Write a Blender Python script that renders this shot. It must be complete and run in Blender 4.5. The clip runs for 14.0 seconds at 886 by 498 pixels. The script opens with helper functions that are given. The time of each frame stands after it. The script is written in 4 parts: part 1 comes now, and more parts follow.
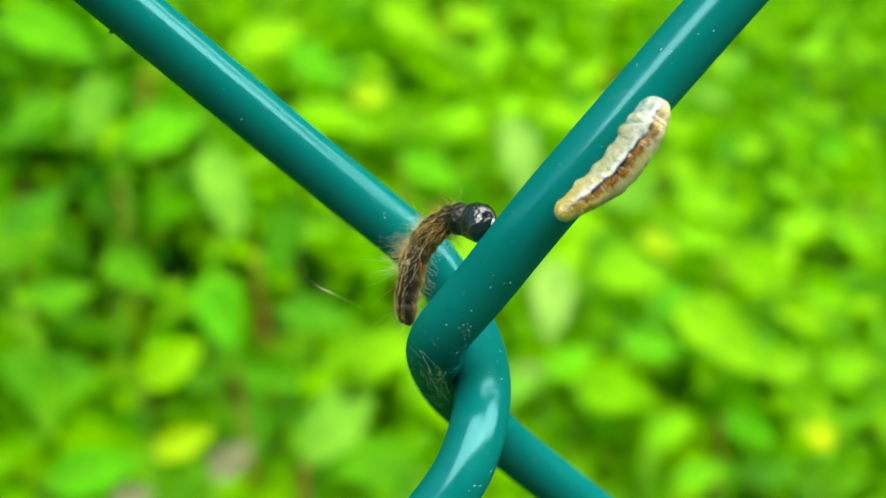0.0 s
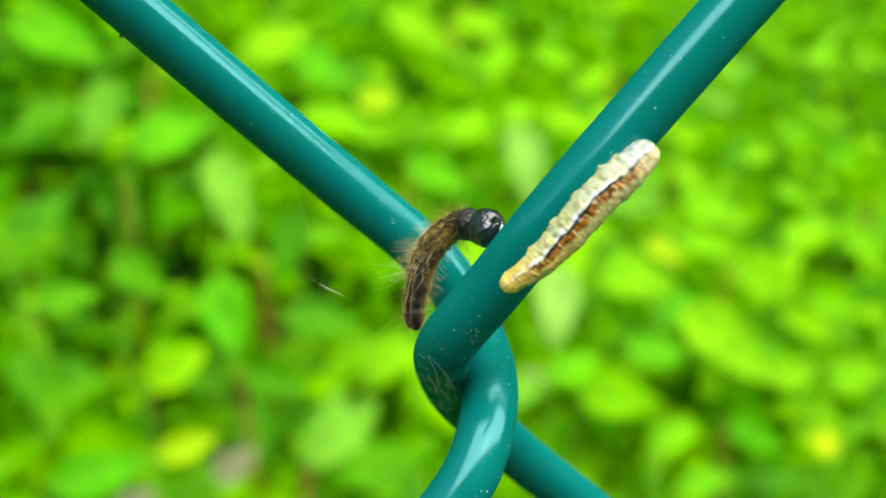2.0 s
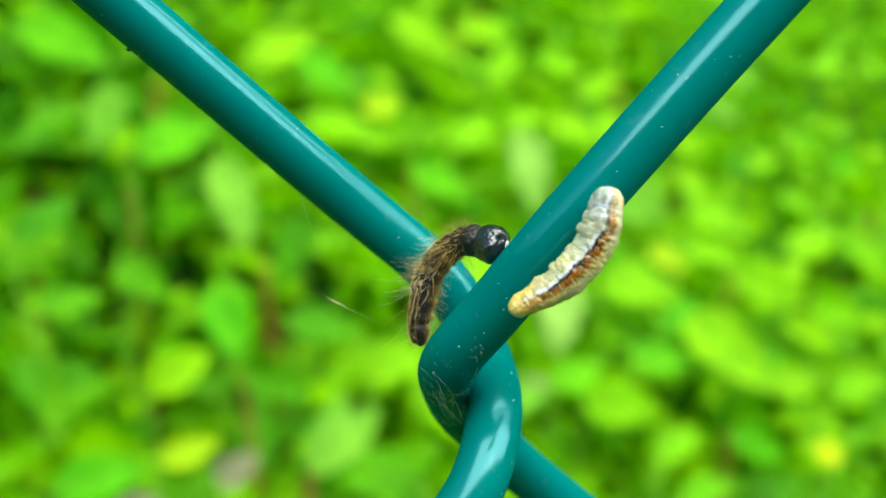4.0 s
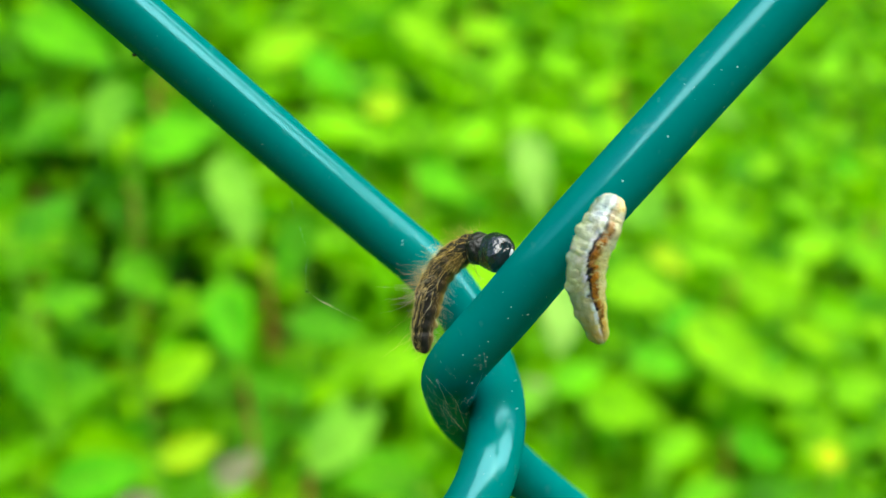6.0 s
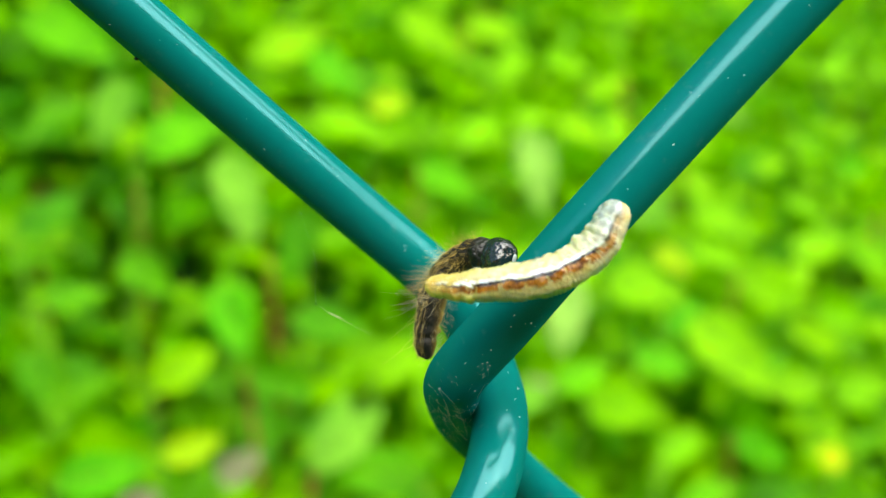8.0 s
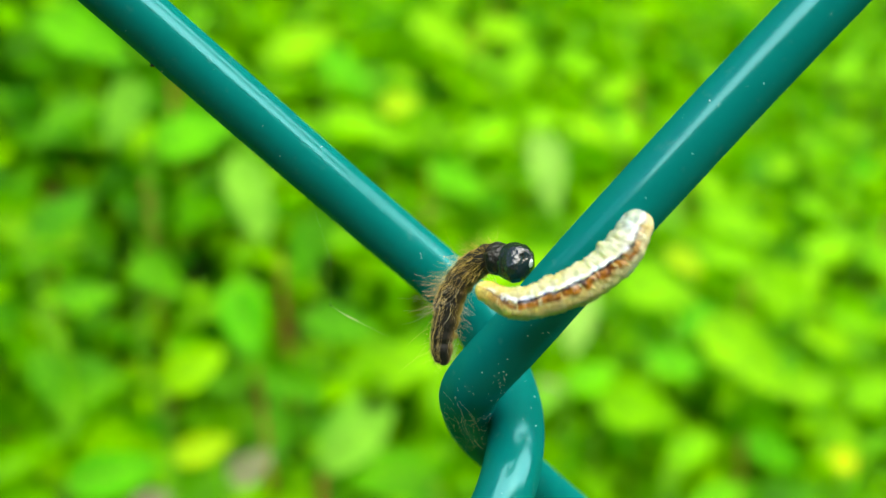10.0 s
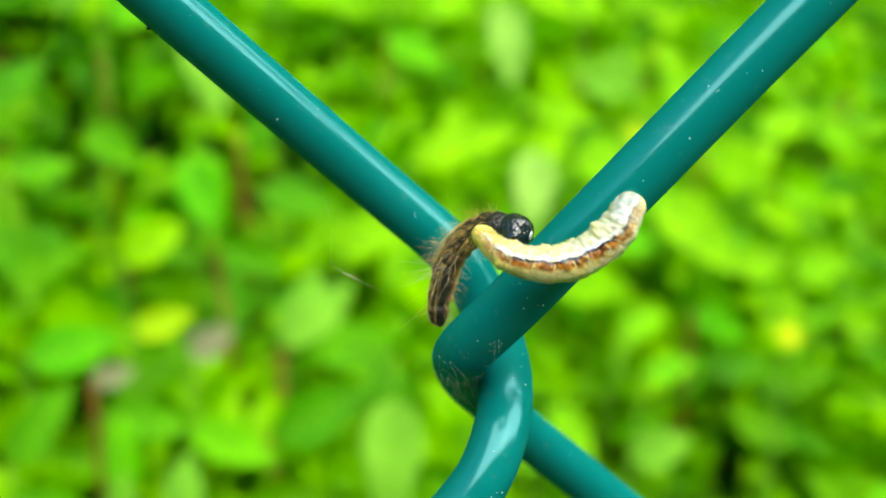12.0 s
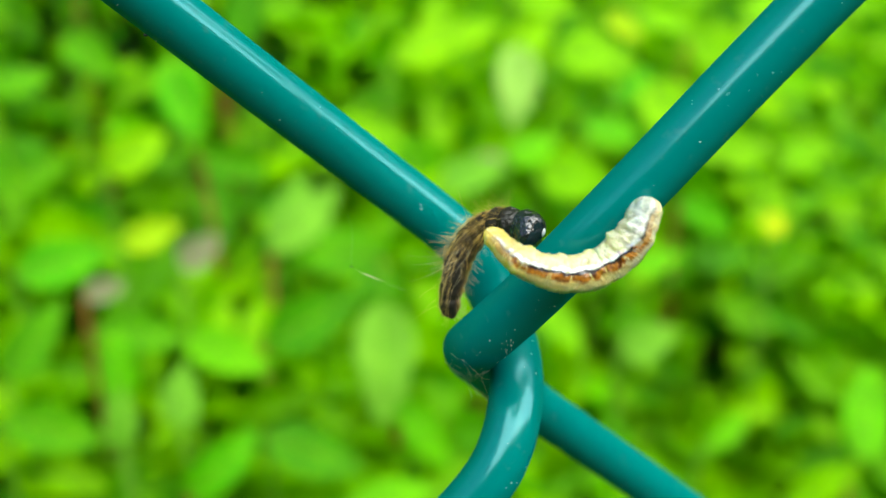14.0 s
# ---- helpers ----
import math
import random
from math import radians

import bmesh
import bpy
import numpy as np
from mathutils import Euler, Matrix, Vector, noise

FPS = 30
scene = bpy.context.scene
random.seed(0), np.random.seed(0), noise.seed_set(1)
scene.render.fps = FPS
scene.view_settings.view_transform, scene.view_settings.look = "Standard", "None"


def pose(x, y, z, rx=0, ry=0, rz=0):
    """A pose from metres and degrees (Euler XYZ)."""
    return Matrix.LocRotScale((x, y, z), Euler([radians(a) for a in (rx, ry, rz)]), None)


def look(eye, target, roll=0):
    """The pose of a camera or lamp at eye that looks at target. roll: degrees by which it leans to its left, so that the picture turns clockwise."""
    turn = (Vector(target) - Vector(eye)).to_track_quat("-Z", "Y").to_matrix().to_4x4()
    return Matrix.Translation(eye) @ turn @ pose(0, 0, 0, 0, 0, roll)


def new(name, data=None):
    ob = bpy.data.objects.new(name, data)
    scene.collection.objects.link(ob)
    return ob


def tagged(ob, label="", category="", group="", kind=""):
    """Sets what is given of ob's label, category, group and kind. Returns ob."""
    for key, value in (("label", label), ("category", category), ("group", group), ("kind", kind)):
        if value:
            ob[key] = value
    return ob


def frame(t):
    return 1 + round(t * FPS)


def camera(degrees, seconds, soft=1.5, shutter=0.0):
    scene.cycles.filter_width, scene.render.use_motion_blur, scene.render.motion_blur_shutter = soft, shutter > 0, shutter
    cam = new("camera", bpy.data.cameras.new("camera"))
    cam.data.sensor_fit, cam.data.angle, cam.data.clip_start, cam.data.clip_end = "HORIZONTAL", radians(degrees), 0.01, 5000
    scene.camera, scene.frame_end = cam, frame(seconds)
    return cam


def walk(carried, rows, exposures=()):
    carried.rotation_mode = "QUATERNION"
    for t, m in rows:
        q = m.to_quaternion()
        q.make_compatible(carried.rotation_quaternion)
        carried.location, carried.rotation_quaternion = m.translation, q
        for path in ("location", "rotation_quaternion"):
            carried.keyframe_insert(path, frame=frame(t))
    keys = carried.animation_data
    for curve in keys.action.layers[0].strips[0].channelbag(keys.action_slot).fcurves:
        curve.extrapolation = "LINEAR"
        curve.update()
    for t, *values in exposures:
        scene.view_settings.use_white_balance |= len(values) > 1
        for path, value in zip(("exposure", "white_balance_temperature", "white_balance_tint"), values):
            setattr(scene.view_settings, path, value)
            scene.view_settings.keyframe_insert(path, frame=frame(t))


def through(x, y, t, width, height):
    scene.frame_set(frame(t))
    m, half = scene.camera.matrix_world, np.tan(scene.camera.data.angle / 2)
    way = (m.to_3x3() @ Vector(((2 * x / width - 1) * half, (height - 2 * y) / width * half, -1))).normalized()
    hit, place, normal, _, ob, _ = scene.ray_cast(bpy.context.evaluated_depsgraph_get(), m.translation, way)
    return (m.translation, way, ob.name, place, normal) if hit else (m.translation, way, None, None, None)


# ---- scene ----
EXPOSURE, KELVIN, TINT = 1.66, 7250, 2
H = 0.75          # height of the wire crossing above the ground
MM = 0.001
PITCH = 0.62       # mm from one segment of the larva to the next

cam = camera(41.9, 14.0, soft=1.3, shutter=0.5)
cam.data.dof.use_dof = True
cam.data.dof.focus_distance = 0.066
cam.data.dof.aperture_fstop = 30.0
# seconds, x, y, z in metres, and the three Euler angles in degrees
PATH = [
    (0.0, -0.013102, -0.066310, 0.772325, 72.739, 2.122, -12.671),
    (0.5, -0.013239, -0.066274, 0.772329, 72.809, 1.842, -12.577),
    (1.0, -0.013299, -0.066262, 0.772396, 72.888, 1.860, -12.458),
    (1.5, -0.013285, -0.066275, 0.772182, 72.923, 2.014, -12.475),
    (2.0, -0.013292, -0.066288, 0.772370, 72.985, 1.878, -12.338),
    (2.5, -0.013573, -0.066007, 0.772823, 73.177, 1.724, -12.073),
    (3.0, -0.013204, -0.066143, 0.772693, 73.240, 1.587, -12.059),
    (5.5, -0.013609, -0.065872, 0.773508, 73.264, 1.333, -11.922),
    (6.0, -0.013475, -0.065799, 0.773380, 73.266, 1.143, -11.879),
    (6.5, -0.013364, -0.065498, 0.773658, 73.200, 0.956, -11.883),
    (7.0, -0.013242, -0.065333, 0.773538, 73.132, 0.959, -11.806),
    (9.5, -0.013464, -0.064832, 0.774205, 73.187, 0.826, -11.211),
    (10.0, -0.013537, -0.064648, 0.774134, 73.148, 0.907, -11.078),
    (10.5, -0.013746, -0.064654, 0.774415, 72.512, 0.753, -11.244),
    (11.0, -0.014301, -0.064024, 0.775910, 71.120, 0.489, -11.590),
    (11.5, -0.015442, -0.063828, 0.778793, 69.326, -0.140, -12.302),
    (12.0, -0.015844, -0.063337, 0.780474, 66.350, -0.514, -13.007),
    (12.5, -0.016279, -0.063074, 0.780657, 65.202, -0.390, -13.514),
    (13.0, -0.016166, -0.061836, 0.782309, 63.417, 0.229, -13.891),
    (13.5, -0.016410, -0.060659, 0.784422, 61.765, 0.448, -13.984),
    (14.0, -0.016636, -0.060085, 0.786518, 60.724, 0.649, -14.512),
]
walk(cam, [(t, pose(x, y, z, rx, ry, rz)) for t, x, y, z, rx, ry, rz in PATH],
     # the clip's own camera turns cooler for a while, and a little darker at the end
     exposures=[(0.0, EXPOSURE, KELVIN, TINT), (2.0, EXPOSURE, KELVIN, TINT), (3.0, EXPOSURE, KELVIN - 450, TINT),
                (6.3, EXPOSURE, KELVIN - 450, TINT), (7.0, EXPOSURE, KELVIN, TINT), (11.0, EXPOSURE, KELVIN, TINT),
                (12.0, EXPOSURE + 0.02, KELVIN, TINT), (13.0, EXPOSURE - 0.07, KELVIN - 300, TINT), (14.0, EXPOSURE - 0.07, KELVIN - 300, TINT)])

# ---- light: an overcast sky, brightest behind the camera and to the right; added walls block its low part ----
SUN_ELEVATION, SUN_AZIMUTH = radians(46), radians(150)
world = bpy.data.worlds.new("sky")
scene.world = world
world.use_nodes = True
sky = world.node_tree.nodes.new("ShaderNodeTexSky")
sky.sky_type, sky.sun_disc = "NISHITA", False
sky.sun_elevation, sky.sun_rotation = SUN_ELEVATION, SUN_AZIMUTH
sky.dust_density, sky.air_density, sky.ozone_density = 1.0, 1.3, 1.0
world.node_tree.links.new(sky.outputs[0], world.node_tree.nodes["Background"].inputs[0])
world.node_tree.nodes["Background"].inputs[1].default_value = 0.125
sun = new("sun", bpy.data.lights.new("sun", "SUN"))
sun.data.energy, sun.data.angle, sun.data.color = 4.5, radians(112), (1.0, 0.99, 0.95)
sun_way = Vector((math.sin(SUN_AZIMUTH) * math.cos(SUN_ELEVATION), math.cos(SUN_AZIMUTH) * math.cos(SUN_ELEVATION), math.sin(SUN_ELEVATION)))
sun.matrix_world = look(sun_way * 20, (0, 0, 0))


# ---- materials ----
class Nodes:
    """A small builder for node materials."""

    def __init__(self, name):
        self.mat = bpy.data.materials.new(name)
        self.mat.use_nodes = True
        self.tree = self.mat.node_tree
        self.shader = self.tree.nodes["Principled BSDF"]
        self.out = self.tree.nodes["Material Output"]

    def node(self, kind, **values):
        n = self.tree.nodes.new(kind)
        for key, value in values.items():
            n.inputs[key.replace("_", " ")].default_value = value
        return n

    def link(self, a, b):
        self.tree.links.new(a, b)

    def coords(self, which="Object"):
        return self.node("ShaderNodeTexCoord").outputs[which]

    def noise(self, scale, detail=3.0, which="Object"):
        n = self.node("ShaderNodeTexNoise", Scale=scale, Detail=detail)
        self.link(self.coords(which), n.inputs["Vector"])
        return n.outputs["Fac"]

    def ramp(self, fac, stops):
        n = self.node("ShaderNodeValToRGB")
        els = n.color_ramp.elements
        while len(els) < len(stops):
            els.new(0.5)
        for e, (at, colour) in zip(els, stops):
            e.position, e.color = at, (*colour, 1)
        self.link(fac, n.inputs[0])
        return n.outputs[0]

    def mix(self, fac, a, b, mode="MIX"):
        n = self.node("ShaderNodeMix")
        n.data_type, n.blend_type = "RGBA", mode
        for socket, value in ((n.inputs[0], fac), (n.inputs[6], a), (n.inputs[7], b)):
            if isinstance(value, (int, float)):
                socket.default_value = value
            elif isinstance(value, tuple):
                socket.default_value = (*value, 1)
            else:
                self.link(value, socket)
        return n.outputs[2]

    def math(self, op, a, b=0.0, c=0.0):
        n = self.node("ShaderNodeMath")
        n.operation = op
        for socket, value in zip(n.inputs, (a, b, c)):
            if isinstance(value, (int, float)):
                socket.default_value = value
            else:
                self.link(value, socket)
        return n.outputs[0]

    def bump(self, height, strength, distance):
        n = self.node("ShaderNodeBump", Strength=strength, Distance=distance)
        self.link(height, n.inputs["Height"])
        self.link(n.outputs[0], self.shader.inputs["Normal"])

    def set(self, **values):
        for key, value in values.items():
            socket = self.shader.inputs[key.replace("_", " ")]
            if isinstance(value, (int, float)):
                socket.default_value = value
            elif isinstance(value, tuple):
                socket.default_value = (*value, 1) if len(value) == 3 and socket.type == "RGBA" else value
            else:
                self.link(value, socket)
        return self


def wire_material():
    m = Nodes("green_pvc")
    grime = m.noise(900, 4)
    tone = m.mix(m.math("MULTIPLY", grime, 0.5), (0.0, 0.158, 0.148), (0.0, 0.122, 0.112))
    chalk = m.ramp(m.noise(1100, 5), [(0.62, (0, 0, 0)), (0.74, (1, 1, 1))])
    m.set(Base_Color=m.mix(m.math("MULTIPLY", chalk, 0.05), tone, (0.35, 0.45, 0.42)), Roughness=0.6, Specular_IOR_Level=0.0)
    m.bump(m.noise(900, 3), 0.08, 0.00004)
    # weathered plastic: an even, weak sheen over the coloured body
    sheen = m.node("ShaderNodeBsdfGlossy")
    m.link(m.math("MULTIPLY_ADD", m.noise(700, 3), 0.08, 0.13), sheen.inputs["Roughness"])
    sheen.inputs["Color"].default_value = (0.36, 0.84, 1.0, 1)
    both = m.node("ShaderNodeMixShader")
    both.inputs[0].default_value = 0.06
    m.link(m.shader.outputs[0], both.inputs[1])
    m.link(sheen.outputs[0], both.inputs[2])
    m.link(both.outputs[0], m.out.inputs[0])
    return m.mat


def leaf_material(name, low, high, through, per_island=False):
    m = Nodes(name)
    if per_island:
        rnd = m.node("ShaderNodeNewGeometry").outputs["Random Per Island"]
    else:
        rnd = m.node("ShaderNodeObjectInfo").outputs["Random"]
    tone = m.mix(rnd, low, high)
    if not per_island:
        # a paler midrib and side veins, which run forward from it
        split = m.node("ShaderNodeSeparateXYZ")
        m.link(m.coords(), split.inputs[0])
        x, y = split.outputs[0], m.math("ABSOLUTE", split.outputs[1])
        rib = m.math("LESS_THAN", y, 0.0009)
        side = m.math("GREATER_THAN", m.math("SINE", m.math("MULTIPLY", m.math("SUBTRACT", x, m.math("MULTIPLY", y, 0.8)), 900)), 0.72)
        vein = m.math("MAXIMUM", rib, m.math("MULTIPLY", side, 0.55))
        tone = m.mix(m.math("MULTIPLY", vein, 0.34), tone, (0.26, 0.62, 0.02))
    blotch = m.ramp(m.noise(60, 4), [(0.32, (0.70, 0.72, 0.62)), (0.5, (0.97, 0.97, 0.92)), (0.7, (1.2, 1.13, 1.08))])
    tone = m.mix(1.0, tone, blotch, "MULTIPLY")
    m.set(Base_Color=tone, Roughness=m.math("MULTIPLY_ADD", m.noise(140, 2), 0.2, 0.40), IOR=1.45, Specular_IOR_Level=0.10)
    m.bump(m.noise(220, 4), 0.4, 0.0008)
    glow = m.node("ShaderNodeBsdfTranslucent")
    m.link(m.mix(1.0, tone, through, "MULTIPLY"), glow.inputs[0])
    both = m.node("ShaderNodeMixShader")
    both.inputs[0].default_value = 0.48
    m.link(m.shader.outputs[0], both.inputs[1])
    m.link(glow.outputs[0], both.inputs[2])
    m.link(both.outputs[0], m.out.inputs[0])
    return m.mat


def plain_material(name, low, high, scale, rough=0.7, bump=0.4, depth=0.002, ior=1.5, gloss=0.5):
    m = Nodes(name)
    m.set(Base_Color=m.mix(m.ramp(m.noise(scale, 5), [(0.3, (0, 0, 0)), (0.7, (1, 1, 1))]), low, high), Roughness=rough, IOR=ior, Specular_IOR_Level=gloss)
    m.bump(m.noise(scale * 3, 4), bump, depth)
    return m.mat


def larva_material(name):
    """Wrinkled translucent skin: a blotched white line, black dashes and a rust band on one side, amber below."""
    m = Nodes(name)
    skin = m.node("ShaderNodeAttribute")
    skin.attribute_name = "skin"
    place = skin.outputs["Vector"]

    def grain(scale, detail):
        n = m.node("ShaderNodeTexNoise", Scale=scale, Detail=detail)
        m.link(place, n.inputs["Vector"])
        return n.outputs["Fac"]
    split = m.node("ShaderNodeSeparateXYZ")
    m.link(m.coords(), split.inputs[0])
    y, z = split.outputs[1], split.outputs[2]
    wob = m.math("ADD", m.math("MULTIPLY_ADD", grain(1500, 4), 0.50, -0.25), m.math("MULTIPLY_ADD", grain(520, 2), 0.46, -0.23))
    reach = m.math("SQRT", m.math("ADD", m.math("MULTIPLY", y, y), m.math("MULTIPLY", z, z)))
    across = m.math("ADD", m.math("DIVIDE", y, m.math("MAXIMUM", reach, 1e-5)), wob)
    across = m.math("MULTIPLY_ADD", across, 0.5, 0.5)
    # tones from the blunt rear (0) to the pointed front (1)
    run = m.node("ShaderNodeSeparateXYZ")
    m.link(place, run.inputs[0])
    along = m.math("MULTIPLY_ADD", run.outputs[0], 1 / (15 * PITCH * MM), m.math("MULTIPLY_ADD", grain(700, 2), 0.16, -0.08))
    cream = m.ramp(along, [(0.0, (0.44, 0.51, 0.46)), (0.14, (0.68, 0.66, 0.42)), (0.62, (0.63, 0.59, 0.33)), (0.95, (0.66, 0.49, 0.17))])
    edge = m.ramp(along, [(0.0, (0.21, 0.27, 0.25)), (0.14, (0.52, 0.53, 0.29)), (0.62, (0.54, 0.52, 0.22)), (0.95, (0.62, 0.42, 0.09))])
    flank = m.ramp(along, [(0.0, (0.64, 0.56, 0.32)), (0.3, (0.74, 0.60, 0.22)), (0.92, (0.74, 0.56, 0.14))])
    stripe = m.ramp(along, [(0.0, (0.35, 0.35, 0.35)), (0.12, (1, 1, 1)), (0.80, (1, 1, 1)), (1.0, (0.2, 0.2, 0.2))])
    mottled = m.mix(m.ramp(grain(2000, 4), [(0.36, (0, 0, 0)), (0.62, (1, 1, 1))]), cream, edge)
    front = m.math("MULTIPLY", m.math("GREATER_THAN", z, 0.0), stripe)

    def lay(under, mask, colour, patches, low, high):
        """A band of colour, broken up by its own blotches."""
        cover = m.ramp(grain(patches, 3), [(low, (0, 0, 0)), (high, (1, 1, 1))])
        return m.mix(m.math("MULTIPLY", m.math("MULTIPLY", mask, cover), front), under, colour)
    band = m.ramp(across, [(0.45, (0, 0, 0)), (0.51, (1, 1, 1)), (0.62, (1, 1, 1)), (0.65, (0, 0, 0))])
    dark = m.ramp(across, [(0.585, (0, 0, 0)), (0.605, (1, 1, 1)), (0.675, (1, 1, 1)), (0.70, (0, 0, 0))])
    rust = m.ramp(across, [(0.63, (0, 0, 0)), (0.67, (1, 1, 1)), (0.83, (1, 1, 1)), (0.90, (0, 0, 0))])
    amber = m.ramp(across, [(0.62, (0, 0, 0)), (0.74, (1, 1, 1))])
    tone = m.mix(m.math("MULTIPLY", amber, m.ramp(grain(900, 3), [(0.22, (0, 0, 0)), (0.5, (1, 1, 1))])), mottled, flank)
    rust_tone = m.mix(m.ramp(grain(2600, 3), [(0.4, (0, 0, 0)), (0.62, (1, 1, 1))]), (0.46, 0.17, 0.016), (0.11, 0.033, 0.008))
    # pale creases part the rust band into blocks
    crease = m.math("SINE", m.math("MULTIPLY_ADD", grain(900, 2), 9.0, m.math("MULTIPLY", run.outputs[0], 2 * math.pi / 0.00093)))
    rust = m.math("MULTIPLY", rust, m.math("LESS_THAN", crease, 0.97))
    tone = lay(tone, rust, rust_tone, 1000, 0.26, 0.36)
    tone = lay(tone, band, (0.88, 0.87, 0.79), 1500, 0.38, 0.50)
    tone = lay(tone, dark, (0.025, 0.02, 0.022), 1000, 0.34, 0.42)
    m.set(Base_Color=tone, Roughness=m.math("MULTIPLY_ADD", grain(1800, 2), 0.3, 0.08), IOR=1.42, Coat_Weight=0.4, Coat_Roughness=0.12,
          Subsurface_Weight=0.85, Subsurface_Radius=(0.9, 0.65, 0.28), Subsurface_Scale=0.0017)
    m.bump(m.math("ADD", grain(2300, 4), m.math("MULTIPLY", grain(6500, 3), 0.35)), 0.65, 0.00017)
    return m.mat


def caterpillar_material(name):
    """Skin that is almost black on the back and amber on the belly, mottled in between."""
    m = Nodes(name)
    side = m.node("ShaderNodeAttribute")
    side.attribute_name = "back"
    mottle = m.noise(1300, 4)
    where = m.math("ADD", side.outputs["Fac"], m.math("MULTIPLY_ADD", mottle, 1.1, -0.55))
    tone = m.ramp(m.math("MULTIPLY_ADD", where, 0.5, 0.5), [(0.10, (0.36, 0.25, 0.05)), (0.34, (0.17, 0.10, 0.018)), (0.50, (0.05, 0.030, 0.009)), (0.64, (0.009, 0.007, 0.004))])
    m.set(Base_Color=tone, Roughness=0.65, IOR=1.4, Subsurface_Weight=0.15, Subsurface_Radius=(0.9, 0.5, 0.2), Subsurface_Scale=0.0004)
    m.bump(m.noise(2400, 4), 0.8, 0.00016)
    return m.mat


WIRE = wire_material()
FRESH = leaf_material("fresh_leaf", (0.07, 0.42, 0.002), (0.155, 0.56, 0.002), (0.9, 1.0, 0.3))
DEEP = leaf_material("deep_leaf", (0.04, 0.25, 0.002), (0.09, 0.37, 0.002), (0.9, 1.0, 0.3))
PALE = leaf_material("pale_leaf", (0.14, 0.42, 0.025), (0.20, 0.49, 0.04), (0.9, 1.0, 0.4))
HOARY = leaf_material("hoary_leaf", (0.30, 0.57, 0.10), (0.36, 0.62, 0.13), (0.9, 1.0, 0.5))
LIME = leaf_material("lime_leaf", (0.18, 0.55, 0.002), (0.265, 0.61, 0.002), (1.0, 1.0, 0.25))
MASS = leaf_material("leaf_mass", (0.05, 0.26, 0.002), (0.23, 0.56, 0.002), (0.9, 1.0, 0.3), per_island=True)
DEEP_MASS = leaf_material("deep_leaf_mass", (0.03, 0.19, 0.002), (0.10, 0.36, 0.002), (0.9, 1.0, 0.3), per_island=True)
LITTER = leaf_material("withered_leaf", (0.13, 0.12, 0.015), (0.20, 0.24, 0.02), (0.9, 0.85, 0.4), per_island=True)
YELLOW = leaf_material("yellow_leaf", (0.44, 0.70, 0.01), (0.52, 0.76, 0.012), (1.0, 0.9, 0.3))
DRY = leaf_material("dry_leaf", (0.24, 0.20, 0.15), (0.32, 0.27, 0.22), (0.9, 0.75, 0.6))
PETAL = leaf_material("yellow_petal", (0.76, 0.82, 0.012), (0.82, 0.86, 0.015), (1.0, 0.9, 0.2))
STEM = plain_material("green_stem", (0.06, 0.19, 0.008), (0.11, 0.28, 0.012), 60, gloss=0.15)
RED_STEM = plain_material("red_stem", (0.17, 0.035, 0.012), (0.25, 0.08, 0.02), 60, gloss=0.15)
SOIL = plain_material("mossy_ground", (0.014, 0.055, 0.010), (0.030, 0.10, 0.020), 14, 0.9, 0.8, 0.01, gloss=0.08)
BLOCKER_GREEN = plain_material("sky_blocker_green", (0.012, 0.055, 0.012), (0.030, 0.12, 0.024), 9, 0.8, 1.0, 0.05, gloss=0.1)
LARVA_SKIN = larva_material("larva_skin")
HEAD_BLACK = plain_material("black_head_shell", (0.003, 0.003, 0.004), (0.022, 0.024, 0.028), 330, 0.12, 1.0, 0.00045, 1.9)
BODY_BROWN = caterpillar_material("brown_caterpillar_skin")
BELLY_AMBER = plain_material("amber_belly", (0.24, 0.14, 0.02), (0.40, 0.26, 0.05), 900, 0.45, 0.5, 0.0002)
GLINT_GREY = plain_material("grey_head_glint", (0.34, 0.37, 0.39), (0.62, 0.66, 0.67), 1500, 0.22, 0.4, 0.0001)
HAIR_TAN = plain_material("tan_hair", (0.50, 0.33, 0.09), (0.74, 0.56, 0.24), 300, 0.4, 0.1)
NECK_BROWN = plain_material("dark_neck_plate", (0.003, 0.003, 0.003), (0.020, 0.018, 0.016), 900, 0.3, 0.9, 0.0003)
HAIR_GOLD = plain_material("golden_hair", (0.62, 0.40, 0.06), (0.78, 0.56, 0.15), 300, 0.5, 0.1)
HAIR_DARK = plain_material("dark_hair", (0.03, 0.02, 0.01), (0.10, 0.06, 0.02), 300, 0.5, 0.1)
HAIR_PALE = plain_material("pale_hair", (0.50, 0.42, 0.24), (0.62, 0.55, 0.38), 300, 0.5, 0.1)
SILK = plain_material("silk", (0.52, 0.68, 0.66), (0.66, 0.80, 0.78), 300, 0.4, 0.1)
DUST = plain_material("dust", (0.56, 0.72, 0.68), (0.70, 0.84, 0.80), 900, 0.8, 0.2)


# ---- mesh tools ----
def mesh_of(name, bm, material, smooth=True):
    data = bpy.data.meshes.new(name)
    bm.to_mesh(data)
    bm.free()
    for p in data.polygons:
        p.use_smooth = smooth
    data.materials.append(material)
    return data


def part(name, bm, material, parent, label="", smooth=True):
    ob = new(name, mesh_of(name, bm, material, smooth))
    ob.parent = parent
    if label:
        tagged(ob, label)
    return ob


